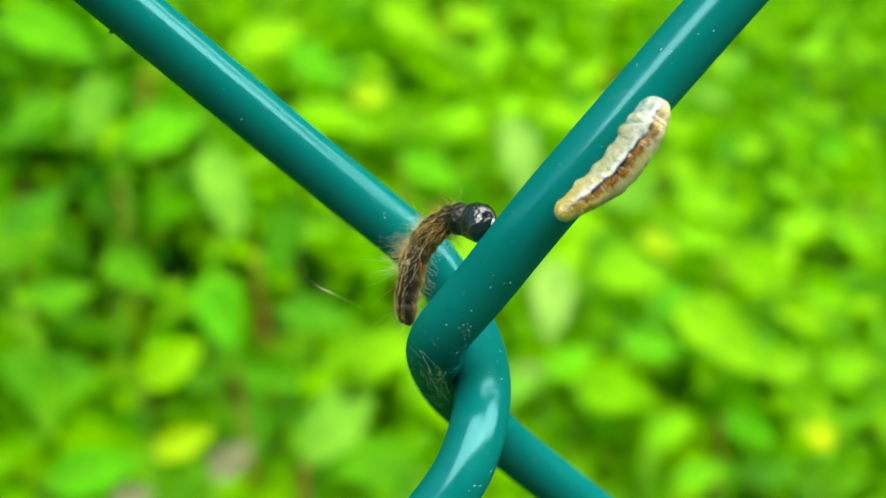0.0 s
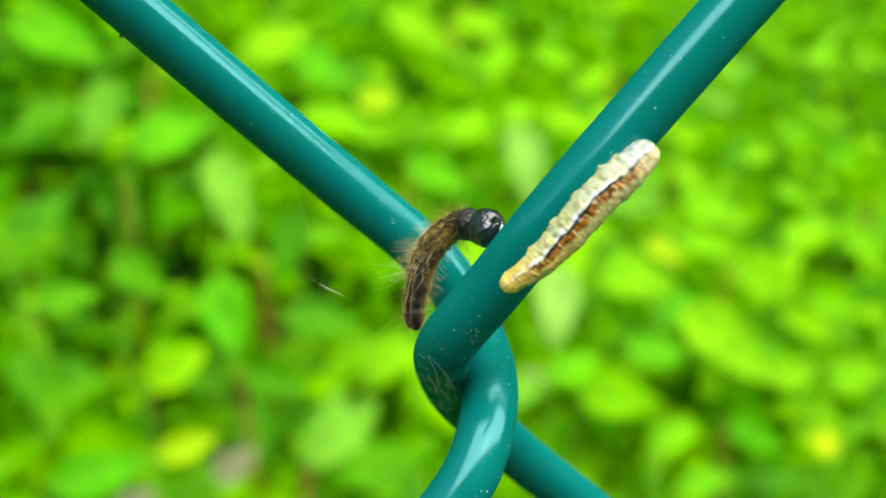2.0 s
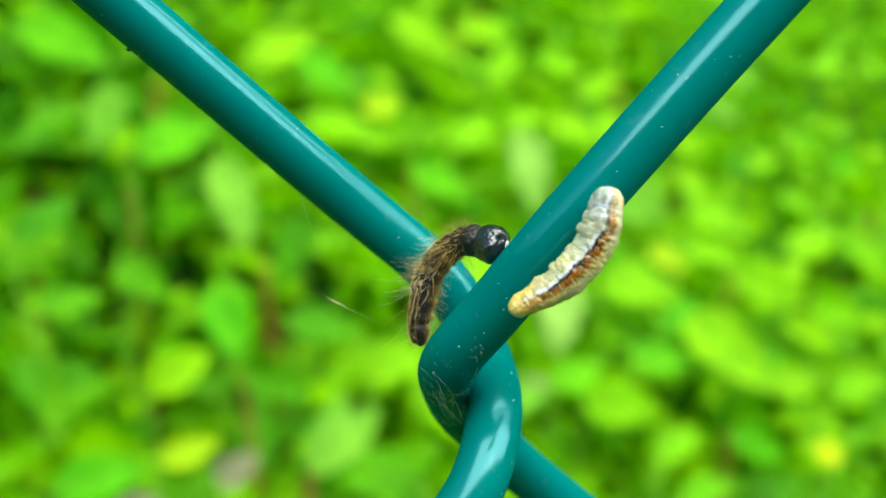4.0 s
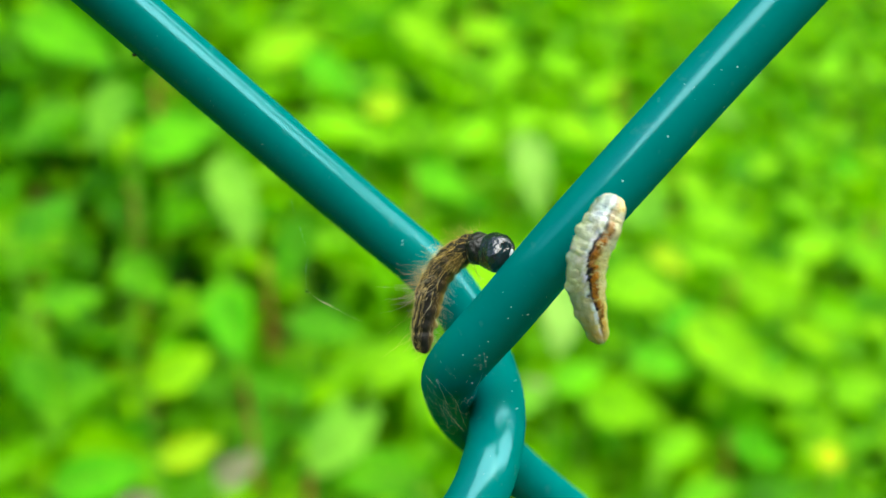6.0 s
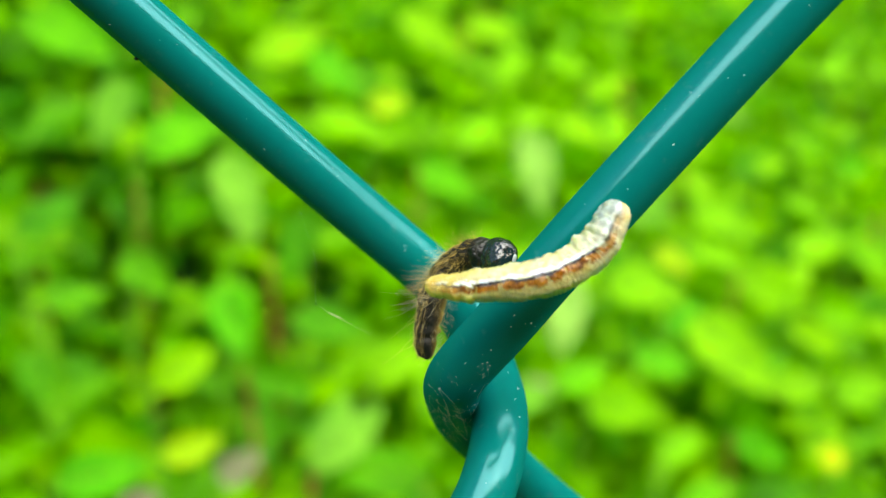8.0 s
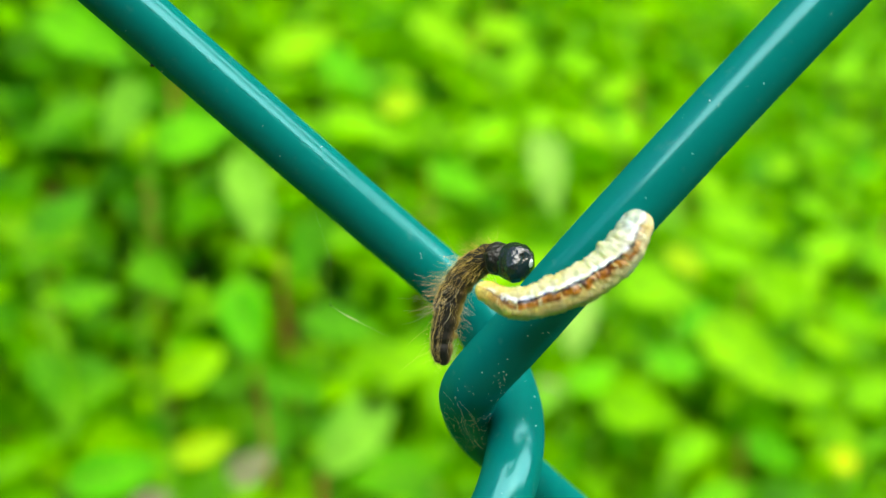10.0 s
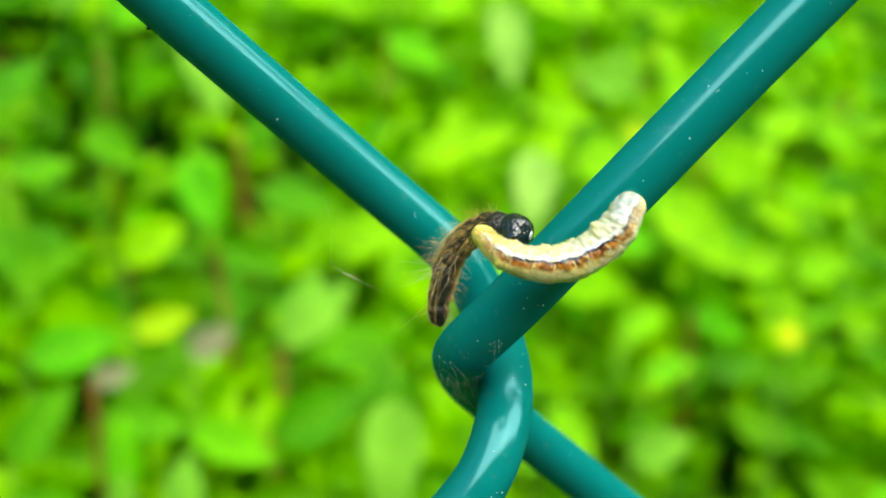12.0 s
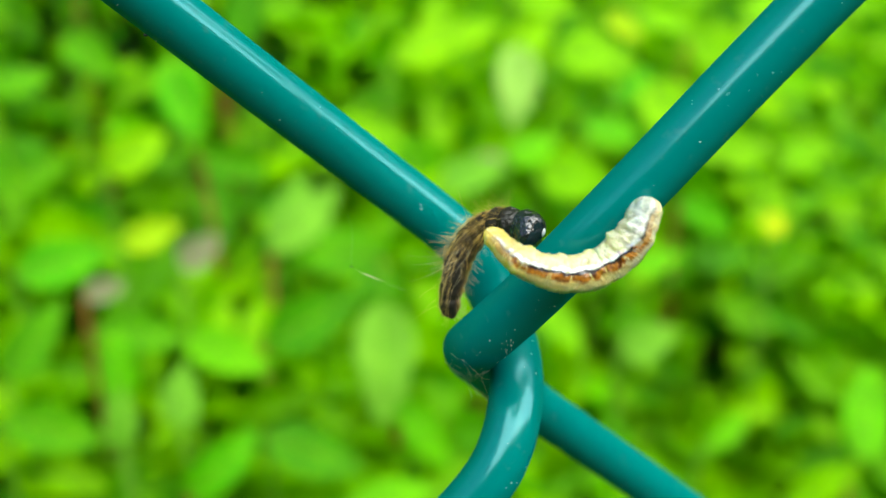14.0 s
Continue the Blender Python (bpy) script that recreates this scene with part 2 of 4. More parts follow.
def spline(points, steps=8):
    """A Catmull-Rom curve through all the points."""
    p = [Vector(q) for q in points]
    p = [2 * p[0] - p[1], *p, 2 * p[-1] - p[-2]]
    out = []
    for i in range(1, len(p) - 2):
        a, b, c, d = p[i - 1:i + 3]
        for k in range(steps):
            t = k / steps
            out.append(0.5 * (2 * b + (c - a) * t + (2 * a - 5 * b + 4 * c - d) * t * t + (3 * b - a - 3 * c + d) * t ** 3))
    out.append(p[-2])
    return out


def sweep(bm, points, radius, sides=8, capped=True):
    """A tube along points; radius is a number or a function of 0..1."""
    size = radius if callable(radius) else (lambda s: radius)
    n = len(points)
    way = (points[1] - points[0]).normalized()
    side = way.orthogonal().normalized()
    rings = []
    for i, p in enumerate(points):
        way = (points[min(i + 1, n - 1)] - points[max(i - 1, 0)]).normalized()
        side = (side - way * side.dot(way)).normalized()
        up = way.cross(side)
        r = size(i / (n - 1))
        rings.append([bm.verts.new(p + (side * math.cos(a) + up * math.sin(a)) * r)
                      for a in (2 * math.pi * k / sides for k in range(sides))])
    for a, b in zip(rings, rings[1:]):
        for k in range(sides):
            bm.faces.new((a[k], a[(k + 1) % sides], b[(k + 1) % sides], b[k]))
    if capped:
        bm.faces.new(rings[0][::-1])
        bm.faces.new(rings[-1])
    return bm


# ---- ground ----
def build_ground():
    bm = bmesh.new()
    edges = [-400, -60, -12, -4] + [i * 0.25 - 2 for i in range(17)] + [4, 12, 60, 400]
    grid = [[bm.verts.new((x, y + 0.6, 0.02 * noise.noise(Vector((x * 1.7, y * 1.7, 0))) - 0.01 if max(abs(x), abs(y)) < 3 else -0.012)) for x in edges] for y in edges]
    for j in range(len(edges) - 1):
        for i in range(len(edges) - 1):
            bm.faces.new((grid[j][i], grid[j][i + 1], grid[j + 1][i + 1], grid[j + 1][i]))
    ob = new("ground", mesh_of("ground", bm, SOIL))
    tagged(ob, "mossy green ground under dense weeds", "ground", kind="structure")


def build_sky_blockers():
    """Unseen green walls added on all sides to block low sky and shape reflections."""
    for name, x, y, wide, deep, tall in (("sky_blocker_north", 0, 3.1, 14, 0.6, 7.8), ("sky_blocker_south", 0, -3.6, 14, 0.6, 4.0),
                                         ("sky_blocker_east", 6.4, 0.3, 0.6, 8.4, 2.9), ("sky_blocker_west", -6.4, 0.3, 0.6, 8.4, 3.4)):
        bm = bmesh.new()
        bmesh.ops.create_cube(bm, size=1, matrix=Matrix.Translation((x, y, tall / 2 - 0.05)) @ Matrix.Diagonal((wide, deep, tall, 1)))
        bmesh.ops.subdivide_edges(bm, edges=bm.edges[:], cuts=14, use_grid_fill=True)
        for v in bm.verts:
            v.co += noise.noise_vector(v.co * 1.3) * 0.22
        tagged(new(name, mesh_of(name, bm, BLOCKER_GREEN)), "unseen green wall added to block low sky light", "hedge", kind="structure")


# ---- the fence ----
WIRE_RADIUS = 1.75
ACROSS, UP = 32.0, 43.4     # from one crossing to the next in the neighbouring column, in mm
PERIOD = 2 * ACROSS + 20.9   # one full zigzag of a wire, in mm


def wire_points(up_from, up_to):
    """One zigzag wire: it rises to the right in front, to the left behind; the crossing in view is at (0, 0, 0)."""
    # the bend at the left end of the wire, from the rear limb below to the front limb above
    left = [(11, 6.7, -20.5), (6.5, 6.7, -16), (3.7, 5.7, -12.3), (2.39, 4.61, -10.71), (1.4, 3.6, -9), (0.41, 0.79, -6.46), (-0.37, -3, -3.63), (0.51, -4.3, -1.72), (1.92, -4.9, 0.03), (4.6, -6.2, 3.9), (8, -6.7, 7.8), (14, -6.7, 14), (20, -6.7, 20)]
    # the bend at the right end, from the front limb below to the rear limb above, seen from the neighbouring wire
    right = [(-8, -6.7, -19.4), (-3, -6.7, -14.4), (-0.7, -6.5, -12), (0.6, -6, -10.6), (1.55, -4.9, -9.2), (2.51, -3, -7.9), (3.21, -0.41, -7.19), (3.62, 2.16, -6.67), (3.31, 4, -5.34), (2.57, 5.1, -3.32), (1.2, 5.61, -0.91), (-3.5, 6.5, 3.6), (-8, 6.7, 8), (-14, 6.7, 14)]
    points = []
    for n in range(up_from, up_to + 1):
        points += [Vector((x, y, z + PERIOD * n)) for x, y, z in left]
        points += [Vector((x + ACROSS, y, z + UP + PERIOD * n)) for x, y, z in right]
    return points


def smooth_line(points, step=0.5, passes=14):
    """The same curve in even steps, with small wobbles ironed out."""
    out, left = [points[0]], step
    for a, b in zip(points, points[1:]):
        long = (b - a).length
        while left <= long:
            out.append(a.lerp(b, left / long))
            left += step
        left -= long
    for _ in range(passes):
        out = [out[0]] + [(a + b * 2 + c) / 4 for a, b, c in zip(out, out[1:], out[2:])] + [out[-1]]
    return out


def build_fence():
    fence = tagged(new("chain_link_fence"), "green plastic-coated chain-link fence of interlocked wires", "fence")
    fence.location = (0, 0, H)
    fine, coarse, far = smooth_line(spline(wire_points(-11, 6), 6)), spline(wire_points(-11, 6), 2), spline(wire_points(-11, 6), 1)
    for column in range(-60, 61):
        zigzag, sides = (fine, 44) if abs(column) < 2 else (coarse, 10) if abs(column) < 9 else (far, 6)
        rise = (column * UP) % PERIOD
        shift = Vector((column * ACROSS, 0, rise))
        curve = [(p + shift) * MM for p in zigzag]
        curve = [p for p in curve if -H - 0.012 < p.z < 0.45]
        part("wire", sweep(bmesh.new(), curve, WIRE_RADIUS * MM, sides), WIRE, fence)
    rng = random.Random(21)
    bm = bmesh.new()
    for spot in ((2.92, -7.18, 1.18), (1.11, -6.27, -1.51), (0.94, -6.33, -1.27), (0.68, -6.27, -1.36), (0.43, -6.19, -1.53), (1.03, -6.18, -1.78), (1.13, -6.46, -0.49), (2.15, -6.98, 0.99), (2.3, -7.1, 1.69), (1.94, -6.7, 2.46), (0.2, -5.73, -2.79), (0.44, -5.33, -3.43), (-1.55, -4.73, -3.31), (-1.58, -4.47, -3.8), (0.72, -2.58, -5.85), (1.36, -0.58, -7.15), (-1.28, -2.98, -5.5), (-0.46, -5.03, -3.97), (4.37, -0.37, -5.77), (3.72, -3.09, -6.41), (-1.79, 4.58, 2.61), (-10.24, 5.09, 9.29), (10.51, -7.31, 12.8), (12.09, -8.15, 13.5), (6.92, 5.53, -14.27), (1.55, 1.48, -9.25), (1.02, -7.79, -10.87), (0.28, -8.02, -10.93), (13.6, -8.34, 14.48), (-0.23, -5.93, -1.37), (-0.69, -5.59, -2.31), (2.89, 0.59, -5.34), (0.8, -5.93, -2.37), (-7.67, 5.61, 9.6), (3.83, -1.66, -5.88), (12.19, -8.15, 13.59), (10.59, -7.21, 12.92), (10.69, -8.46, 11.06), (14.46, -8.45, 14.6), (-5.84, 5.24, 7.3), (0.65, -7.9, -10.73), (7.6, 5.52, -15.3), (10.64, -8.45, 11.07), (3.25, -7.18, 1.18), (8.18, -8.39, 8.8)):
        size = rng.uniform(0.015, 0.036) * MM
        bmesh.ops.create_icosphere(bm, subdivisions=1, radius=size, matrix=Matrix.Translation(Vector(spot) * MM) @ Matrix.Diagonal((1.3, 0.8, 1, 1)))
    # finer grains scattered over the wires round the crossing
    for column in (-1, 0, 1):
        shift = Vector((column * ACROSS, 0, (column * UP) % PERIOD))
        near = [i for i, p in enumerate(fine) if abs(p.x + shift.x) < 26 and abs(p.z + shift.z) < 24 and i < len(fine) - 1]
        for _ in range(len(near) // 2):
            i = rng.choice(near)
            at, way = fine[i].lerp(fine[i + 1], rng.random()) + shift, (fine[i + 1] - fine[i]).normalized()
            out = Vector((rng.uniform(-1, 1), rng.uniform(-1.3, 0.2), rng.uniform(-0.5, 1.2)))
            out = (out - way * out.dot(way)).normalized()
            size = 0.008 + 0.018 * rng.random() ** 3
            bmesh.ops.create_icosphere(bm, subdivisions=1, radius=size * MM, matrix=Matrix.Translation((at + out * WIRE_RADIUS) * MM) @ Matrix.Diagonal((rng.uniform(0.7, 1.6), 0.8, rng.uniform(0.7, 1.6), 1)))
    crumb = bmesh.new()
    bmesh.ops.create_icosphere(crumb, subdivisions=2, radius=0.16 * MM, matrix=Matrix.Translation(Vector((-17.31, 6.21, 14.93)) * MM) @ Matrix.Diagonal((1.5, 1, 0.7, 1)))
    for v in crumb.verts:
        v.co += noise.noise_vector(v.co * 6000) * 0.05 * MM
    part("dirt_crumb", crumb, HEAD_BLACK, fence, "dark crumb of dirt under the wire")
    tagged(part("dust_specks", bm, DUST, fence, "pale dust specks on the wire"), kind="stuff")
    return fence


# ---- plants ----
def leaf_mesh(name, material, length, width, droop, fold, wave=0.0, seed=0):
    """An ovate leaf with a midrib fold, a pointed tip and a droop; it grows along x from its stalk."""
    rng = random.Random(seed)
    bm = bmesh.new()
    n = 8
    rows = []
    for i in range(n + 1):
        s = i / n
        half = width / 2 * (2.25 * s ** 0.66 * (1 - s) ** 0.98 if 0 < s < 1 else 0.0) * (1 + wave * rng.uniform(-0.4, 0.4))
        x = length * (s - 0.18 * droop * s * s)
        z = -droop * length * 0.45 * s * s
        lift = half * fold
        if half < 1e-6:
            rows.append([bm.verts.new((x, 0, z))])
        else:
            ripple = wave * half * rng.uniform(-0.5, 0.5)
            rows.append([bm.verts.new((x - half * 0.12, y * half, z + lift * abs(y) + ripple * y)) for y in (-1, -0.5, 0, 0.5, 1)])
    for a, b in zip(rows, rows[1:]):
        if len(a) == 1:
            for k in range(4):
                bm.faces.new((a[0], b[k], b[k + 1]))
        elif len(b) == 1:
            for k in range(4):
                bm.faces.new((a[k], b[0], a[k + 1]))
        else:
            for k in range(4):
                bm.faces.new((a[k], b[k], b[k + 1], a[k + 1]))
    return mesh_of(name, bm, material)


LEAF_KINDS = {}


def leaf_kinds():
    for key, material in (("fresh", FRESH), ("deep", DEEP), ("pale", PALE), ("lime", LIME)):
        LEAF_KINDS[key] = [leaf_mesh("leaf", material, 0.05, w * 0.05, d, f, 0.25, k)
                           for k, (w, d, f) in enumerate(((0.62, 0.5, 0.25), (0.46, 0.9, 0.45), (0.76, 0.3, 0.2), (0.36, 0.8, 0.6), (0.58, 1.1, 0.5)))]


def add_leaf(plant, mesh, place, yaw, pitch, roll, size):
    ob = new("leaf", mesh)
    ob.parent = plant
    ob.matrix_basis = Matrix.LocRotScale(place, Euler((radians(roll), radians(pitch), radians(yaw)), "XYZ"), (size, size, size))
    return ob



def build_weed(x, y, height, rng, size, mix):
    """A leafy weed: a leaning stem with pairs of leaves and a tuft at its top."""
    plant = tagged(new("weed"), "bright green leafy weed with paired ovate leaves", "plant", "weeds behind the fence")
    plant.location = (x, y, -0.012)
    lean = Vector((rng.uniform(-0.06, 0.06), rng.uniform(-0.06, 0.03), 0))
    line = [Vector((lean.x * s * s, lean.y * s * s, height * s)) for s in (i / 6 for i in range(7))]
    part("stem", sweep(bmesh.new(), line, lambda s: 0.0028 * (1 - 0.6 * s), 6), STEM if rng.random() < 0.8 else RED_STEM, plant)
    pairs = 8
    turn = rng.uniform(0, 360)
    for k in range(pairs):
        s = 1 - k * 0.075 - 0.02 * rng.random()
        centre = Vector((lean.x * s * s, lean.y * s * s, height * s))
        grow = size * (0.48 + 0.13 * min(k, 3)) * rng.uniform(0.6, 1.25)
        for side in (0, 180):
            kind = rng.choices(("fresh", "deep", "pale", "lime"), mix)[0]
            add_leaf(plant, rng.choice(LEAF_KINDS[kind]), centre, turn + side + rng.uniform(-25, 25),
                     rng.uniform(-20, 62) + 5 * k, rng.uniform(-40, 40), grow)
        turn += 90 + rng.uniform(-20, 20)
    return plant


def canopy(x, y):
    """The height that the weeds reach: a bank that rises away from the fence."""
    return H - 0.366 - 0.346 * max(-0.2, min(x, 0.9)) + 0.404 * min(y, 1.5) + 0.03 * noise.noise(Vector((x * 6, y * 6, 3.0))) - gap(x, y)


GAPS = ((-0.083, 0.554, 0.05, 0.045), (-0.048, 0.526, 0.04, 0.045), (0.024, 0.562, 0.03, 0.053), (0.190, 0.432, 0.05, 0.075), (0.337, 0.894, 0.05, 0.06), (0.029, 0.753, 0.05, 0.053), (0.049, 0.490, 0.04, 0.06), (0.384, 0.683, 0.05, 0.06), (0.647, 1.003, 0.08, 0.06), (0.234, 0.423, 0.05, 0.075), (0.283, 0.383, 0.06, 0.09), (0.172, 0.314, 0.06, 0.09), (-0.007, 0.435, 0.04, 0.068), (-0.077, 0.347, 0.03, 0.053), (0.157, 0.346, 0.04, 0.06), (0.038, 0.388, 0.03, 0.045), (0.019, 0.430, 0.03, 0.045), (-0.067, 0.481, 0.05, 0.075), (-0.020, 0.516, 0.04, 0.068), (-0.072, 0.277, 0.04, 0.09), (-0.027, 0.297, 0.03, 0.075), (-0.072, 0.501, 0.03, 0.03), (-0.098, 0.578, 0.03, 0.038))


def gap(x, y):
    """Hollows among the weeds, where one sees down into the shade."""
    return sum(deep * math.exp(-((x - a) ** 2 + (y - b) ** 2) / wide ** 2) for a, b, wide, deep in GAPS)


def build_shoot(x, y, z, length, width, angle, kind):
    """A shoot that holds one large leaf up to the light, and two small ones below it. angle: the way the leaf points, 0 right, 90 up."""
    rng = random.Random(int(x * 7919 + y * 104729 + z * 1299709))
    plant = tagged(new("leafy_shoot"), SHOOT_LABELS[kind], "plant", "shoots behind the fence")
    tilt = pose(0, 0, 0, 48 + rng.uniform(-12, 12), rng.uniform(-12, 12), 0) @ pose(0, 0, 0, 0, 0, angle)
    way = tilt.to_3x3() @ Vector((1, 0, 0))
    base = Vector((x, y, z)) - way * length * 0.5
    foot = Vector((base.x + rng.uniform(-0.02, 0.02), base.y + 0.03, -0.012))
    plant.location = foot
    top = base - foot
    line = [Vector((top.x * s ** 2, top.y * s ** 2, top.z * s)) for s in (i / 6 for i in range(7))]
    part("stem", sweep(bmesh.new(), line, lambda s: 0.0026 * (1 - 0.6 * s), 6), RED_STEM if rng.random() < 0.25 else STEM, plant)
    leaf = new("leaf", leaf_mesh("leaf", SHOOT_LEAVES[kind], length * 1.05, width, rng.uniform(0.1, 0.35), rng.uniform(0.05, 0.25), 0.2, rng.randrange(99)))
    leaf.parent = plant
    leaf.matrix_basis = Matrix.Translation(top) @ tilt
    rib = [q.co.copy() + Vector((0, 0, 0.0004)) for q in leaf.data.vertices if abs(q.co.y) < 1e-6]
    part("midrib", sweep(bmesh.new(), sorted(rib, key=lambda q: q.x), lambda s: length * 0.011 * (1.1 - s), 5), PALE, leaf)
    for side in (0, 180):
        add_leaf(plant, rng.choice(LEAF_KINDS["fresh" if rng.random() < 0.6 else "deep"]), line[5] * 0.97, angle + 90 + side + rng.uniform(-30, 30), rng.uniform(-5, 30), 0, rng.uniform(0.5, 0.75))
    return plant


SHOOT_LEAVES = {"hoary": HOARY, "fresh": FRESH, "deep": DEEP, "pale": PALE, "lime": LIME, "yellow": YELLOW, "dry": DRY}
SHOOT_LABELS = {
    "fresh": "green shoot with one broad leaf and two small ones", "deep": "dark green shoot with one broad leaf",
    "pale": "pale green shoot with one matt ovate leaf", "hoary": "whitish green shoot with one matt ovate leaf", "lime": "bright lime green shoot with one sunlit leaf",
    "yellow": "yellowing shoot with one bright yellow leaf", "dry": "withered shoot with one dry greyish brown leaf"}


def build_shoots():
    build_shoot(-0.002, 0.520, 0.630, 0.058, 0.031, -80, "pale")
    build_shoot(0.188, 0.628, 0.609, 0.058, 0.031, -95, "hoary")
    build_shoot(0.226, 0.530, 0.559, 0.050, 0.038, -22, "lime")
    build_shoot(0.265, 0.495, 0.527, 0.064, 0.046, -62, "lime")
    build_shoot(-0.066, 0.577, 0.666, 0.043, 0.030, -110, "pale")
    build_shoot(-0.030, 0.591, 0.651, 0.051, 0.038, 20, "fresh")
    build_shoot(-0.010, 0.443, 0.589, 0.039, 0.027, -80, "fresh")
    build_shoot(-0.089, 0.391, 0.591, 0.027, 0.020, -70, "deep")
    build_shoot(-0.030, 0.361, 0.568, 0.025, 0.017, 10, "yellow")
    build_shoot(0.076, 0.648, 0.638, 0.060, 0.034, -15, "lime")
    build_shoot(0.098, 0.659, 0.650, 0.027, 0.022, 0, "yellow")
    build_shoot(0.215, 0.799, 0.651, 0.044, 0.027, 30, "lime")
    build_shoot(0.187, 0.454, 0.521, 0.044, 0.034, -20, "lime")
    build_shoot(0.333, 0.702, 0.571, 0.037, 0.021, -60, "lime")
    build_shoot(0.042, 0.373, 0.543, 0.045, 0.031, 160, "deep")
    build_shoot(-0.033, 0.415, 0.581, 0.032, 0.025, 20, "lime")
    build_shoot(0.068, 0.448, 0.559, 0.033, 0.022, 10, "lime")
    build_shoot(0.029, 0.391, 0.558, 0.034, 0.021, 60, "pale")
    build_shoot(-0.012, 0.357, 0.560, 0.021, 0.017, 20, "dry")
    build_shoot(0.138, 0.453, 0.537, 0.018, 0.015, 0, "dry")
    build_shoot(0.025, 0.513, 0.601, 0.041, 0.026, -120, "deep")
    build_shoot(-0.092, 0.496, 0.634, 0.040, 0.024, 30, "deep")
    build_shoot(0.044, 0.733, 0.683, 0.058, 0.036, 30, "lime")
    build_shoot(0.157, 0.813, 0.676, 0.060, 0.039, -30, "lime")
    build_shoot(0.285, 0.752, 0.607, 0.041, 0.026, 70, "lime")
    build_shoot(0.615, 1.017, 0.600, 0.048, 0.031, 10, "lime")
    build_shoot(0.410, 0.821, 0.600, 0.035, 0.022, -40, "pale")
    build_shoot(0.223, 0.496, 0.526, 0.038, 0.025, -10, "fresh")
    build_shoot(-0.091, 0.659, 0.700, 0.057, 0.040, -30, "fresh")
    build_shoot(0.522, 0.812, 0.549, 0.036, 0.023, -20, "fresh")
    build_shoot(0.471, 0.906, 0.613, 0.039, 0.024, 20, "pale")
    build_shoot(0.351, 0.557, 0.506, 0.039, 0.023, -30, "lime")
    build_shoot(-0.063, 0.352, 0.566, 0.039, 0.026, 20, "fresh")
    build_shoot(0.009, 0.419, 0.568, 0.033, 0.023, -30, "deep")
    build_shoot(0.655, 1.071, 0.608, 0.029, 0.022, 20, "lime")
    build_shoot(0.698, 1.062, 0.590, 0.025, 0.021, -20, "lime")
    build_shoot(0.261, 0.577, 0.557, 0.028, 0.021, -30, "yellow")
    build_shoot(0.427, 0.719, 0.545, 0.033, 0.022, -50, "lime")
    build_shoot(0.420, 0.767, 0.567, 0.031, 0.020, 20, "lime")
    build_shoot(0.460, 0.672, 0.514, 0.046, 0.029, -30, "lime")
    build_shoot(0.308, 0.618, 0.545, 0.045, 0.028, -20, "lime")
    build_shoot(0.365, 0.615, 0.524, 0.038, 0.027, 40, "lime")
    build_shoot(0.359, 0.516, 0.486, 0.034, 0.024, -20, "lime")
    build_shoot(0.209, 0.434, 0.505, 0.032, 0.023, 30, "lime")
    build_shoot(0.260, 0.446, 0.492, 0.036, 0.021, -40, "fresh")
    build_shoot(0.213, 0.407, 0.493, 0.031, 0.019, 10, "fresh")
    build_shoot(0.272, 0.834, 0.645, 0.040, 0.025, -40, "lime")
    build_shoot(0.071, 0.712, 0.665, 0.049, 0.032, -60, "fresh")
    build_shoot(0.165, 0.689, 0.624, 0.046, 0.031, 40, "lime")
    build_shoot(0.126, 0.617, 0.608, 0.042, 0.030, -40, "fresh")
    build_shoot(-0.047, 0.468, 0.607, 0.034, 0.024, -50, "deep")
    build_shoot(-0.078, 0.443, 0.608, 0.030, 0.021, 20, "deep")
    build_shoot(0.035, 0.463, 0.577, 0.038, 0.025, -30, "deep")
    build_shoot(-0.014, 0.667, 0.677, 0.049, 0.031, -40, "lime")
    build_shoot(0.272, 0.637, 0.579, 0.041, 0.026, -70, "pale")
    build_shoot(0.167, 0.469, 0.534, 0.033, 0.024, 20, "fresh")
    build_shoot(0.165, 0.494, 0.560, 0.046, 0.034, -95, "hoary")
    build_shoot(0.136, 0.533, 0.575, 0.069, 0.030, 10, "lime")
    build_shoot(0.124, 0.433, 0.542, 0.036, 0.025, 10, "pale")
    build_shoot(-0.009, 0.449, 0.592, 0.041, 0.028, -80, "fresh")
    build_shoot(0.052, 0.308, 0.527, 0.049, 0.033, -95, "pale")
    build_shoot(-0.007, 0.315, 0.537, 0.037, 0.022, -30, "fresh")
    build_shoot(-0.047, 0.309, 0.543, 0.029, 0.018, 80, "fresh")
    build_shoot(0.292, 0.327, 0.443, 0.058, 0.036, 60, "fresh")
    build_shoot(0.185, 0.349, 0.487, 0.031, 0.024, 10, "pale")
    build_shoot(0.035, 0.386, 0.554, 0.047, 0.027, 40, "pale")
    build_shoot(-0.049, 0.331, 0.563, 0.016, 0.014, 10, "dry")
    build_shoot(-0.026, 0.292, 0.537, 0.024, 0.018, 80, "pale")
    build_shoot(-0.069, 0.281, 0.539, 0.037, 0.023, -20, "deep")
    build_shoot(0.031, 0.343, 0.530, 0.051, 0.030, 20, "deep")
    build_shoot(0.020, 0.282, 0.509, 0.042, 0.025, -20, "deep")
    build_shoot(-0.014, 0.274, 0.518, 0.036, 0.022, 30, "fresh")
    build_shoot(0.250, 0.291, 0.433, 0.046, 0.023, 10, "lime")
    build_shoot(0.064, 0.294, 0.499, 0.036, 0.018, -70, "fresh")
    build_shoot(-0.047, 0.281, 0.540, 0.022, 0.016, 80, "pale")
    build_shoot(0.216, 0.323, 0.448, 0.029, 0.018, 20, "fresh")
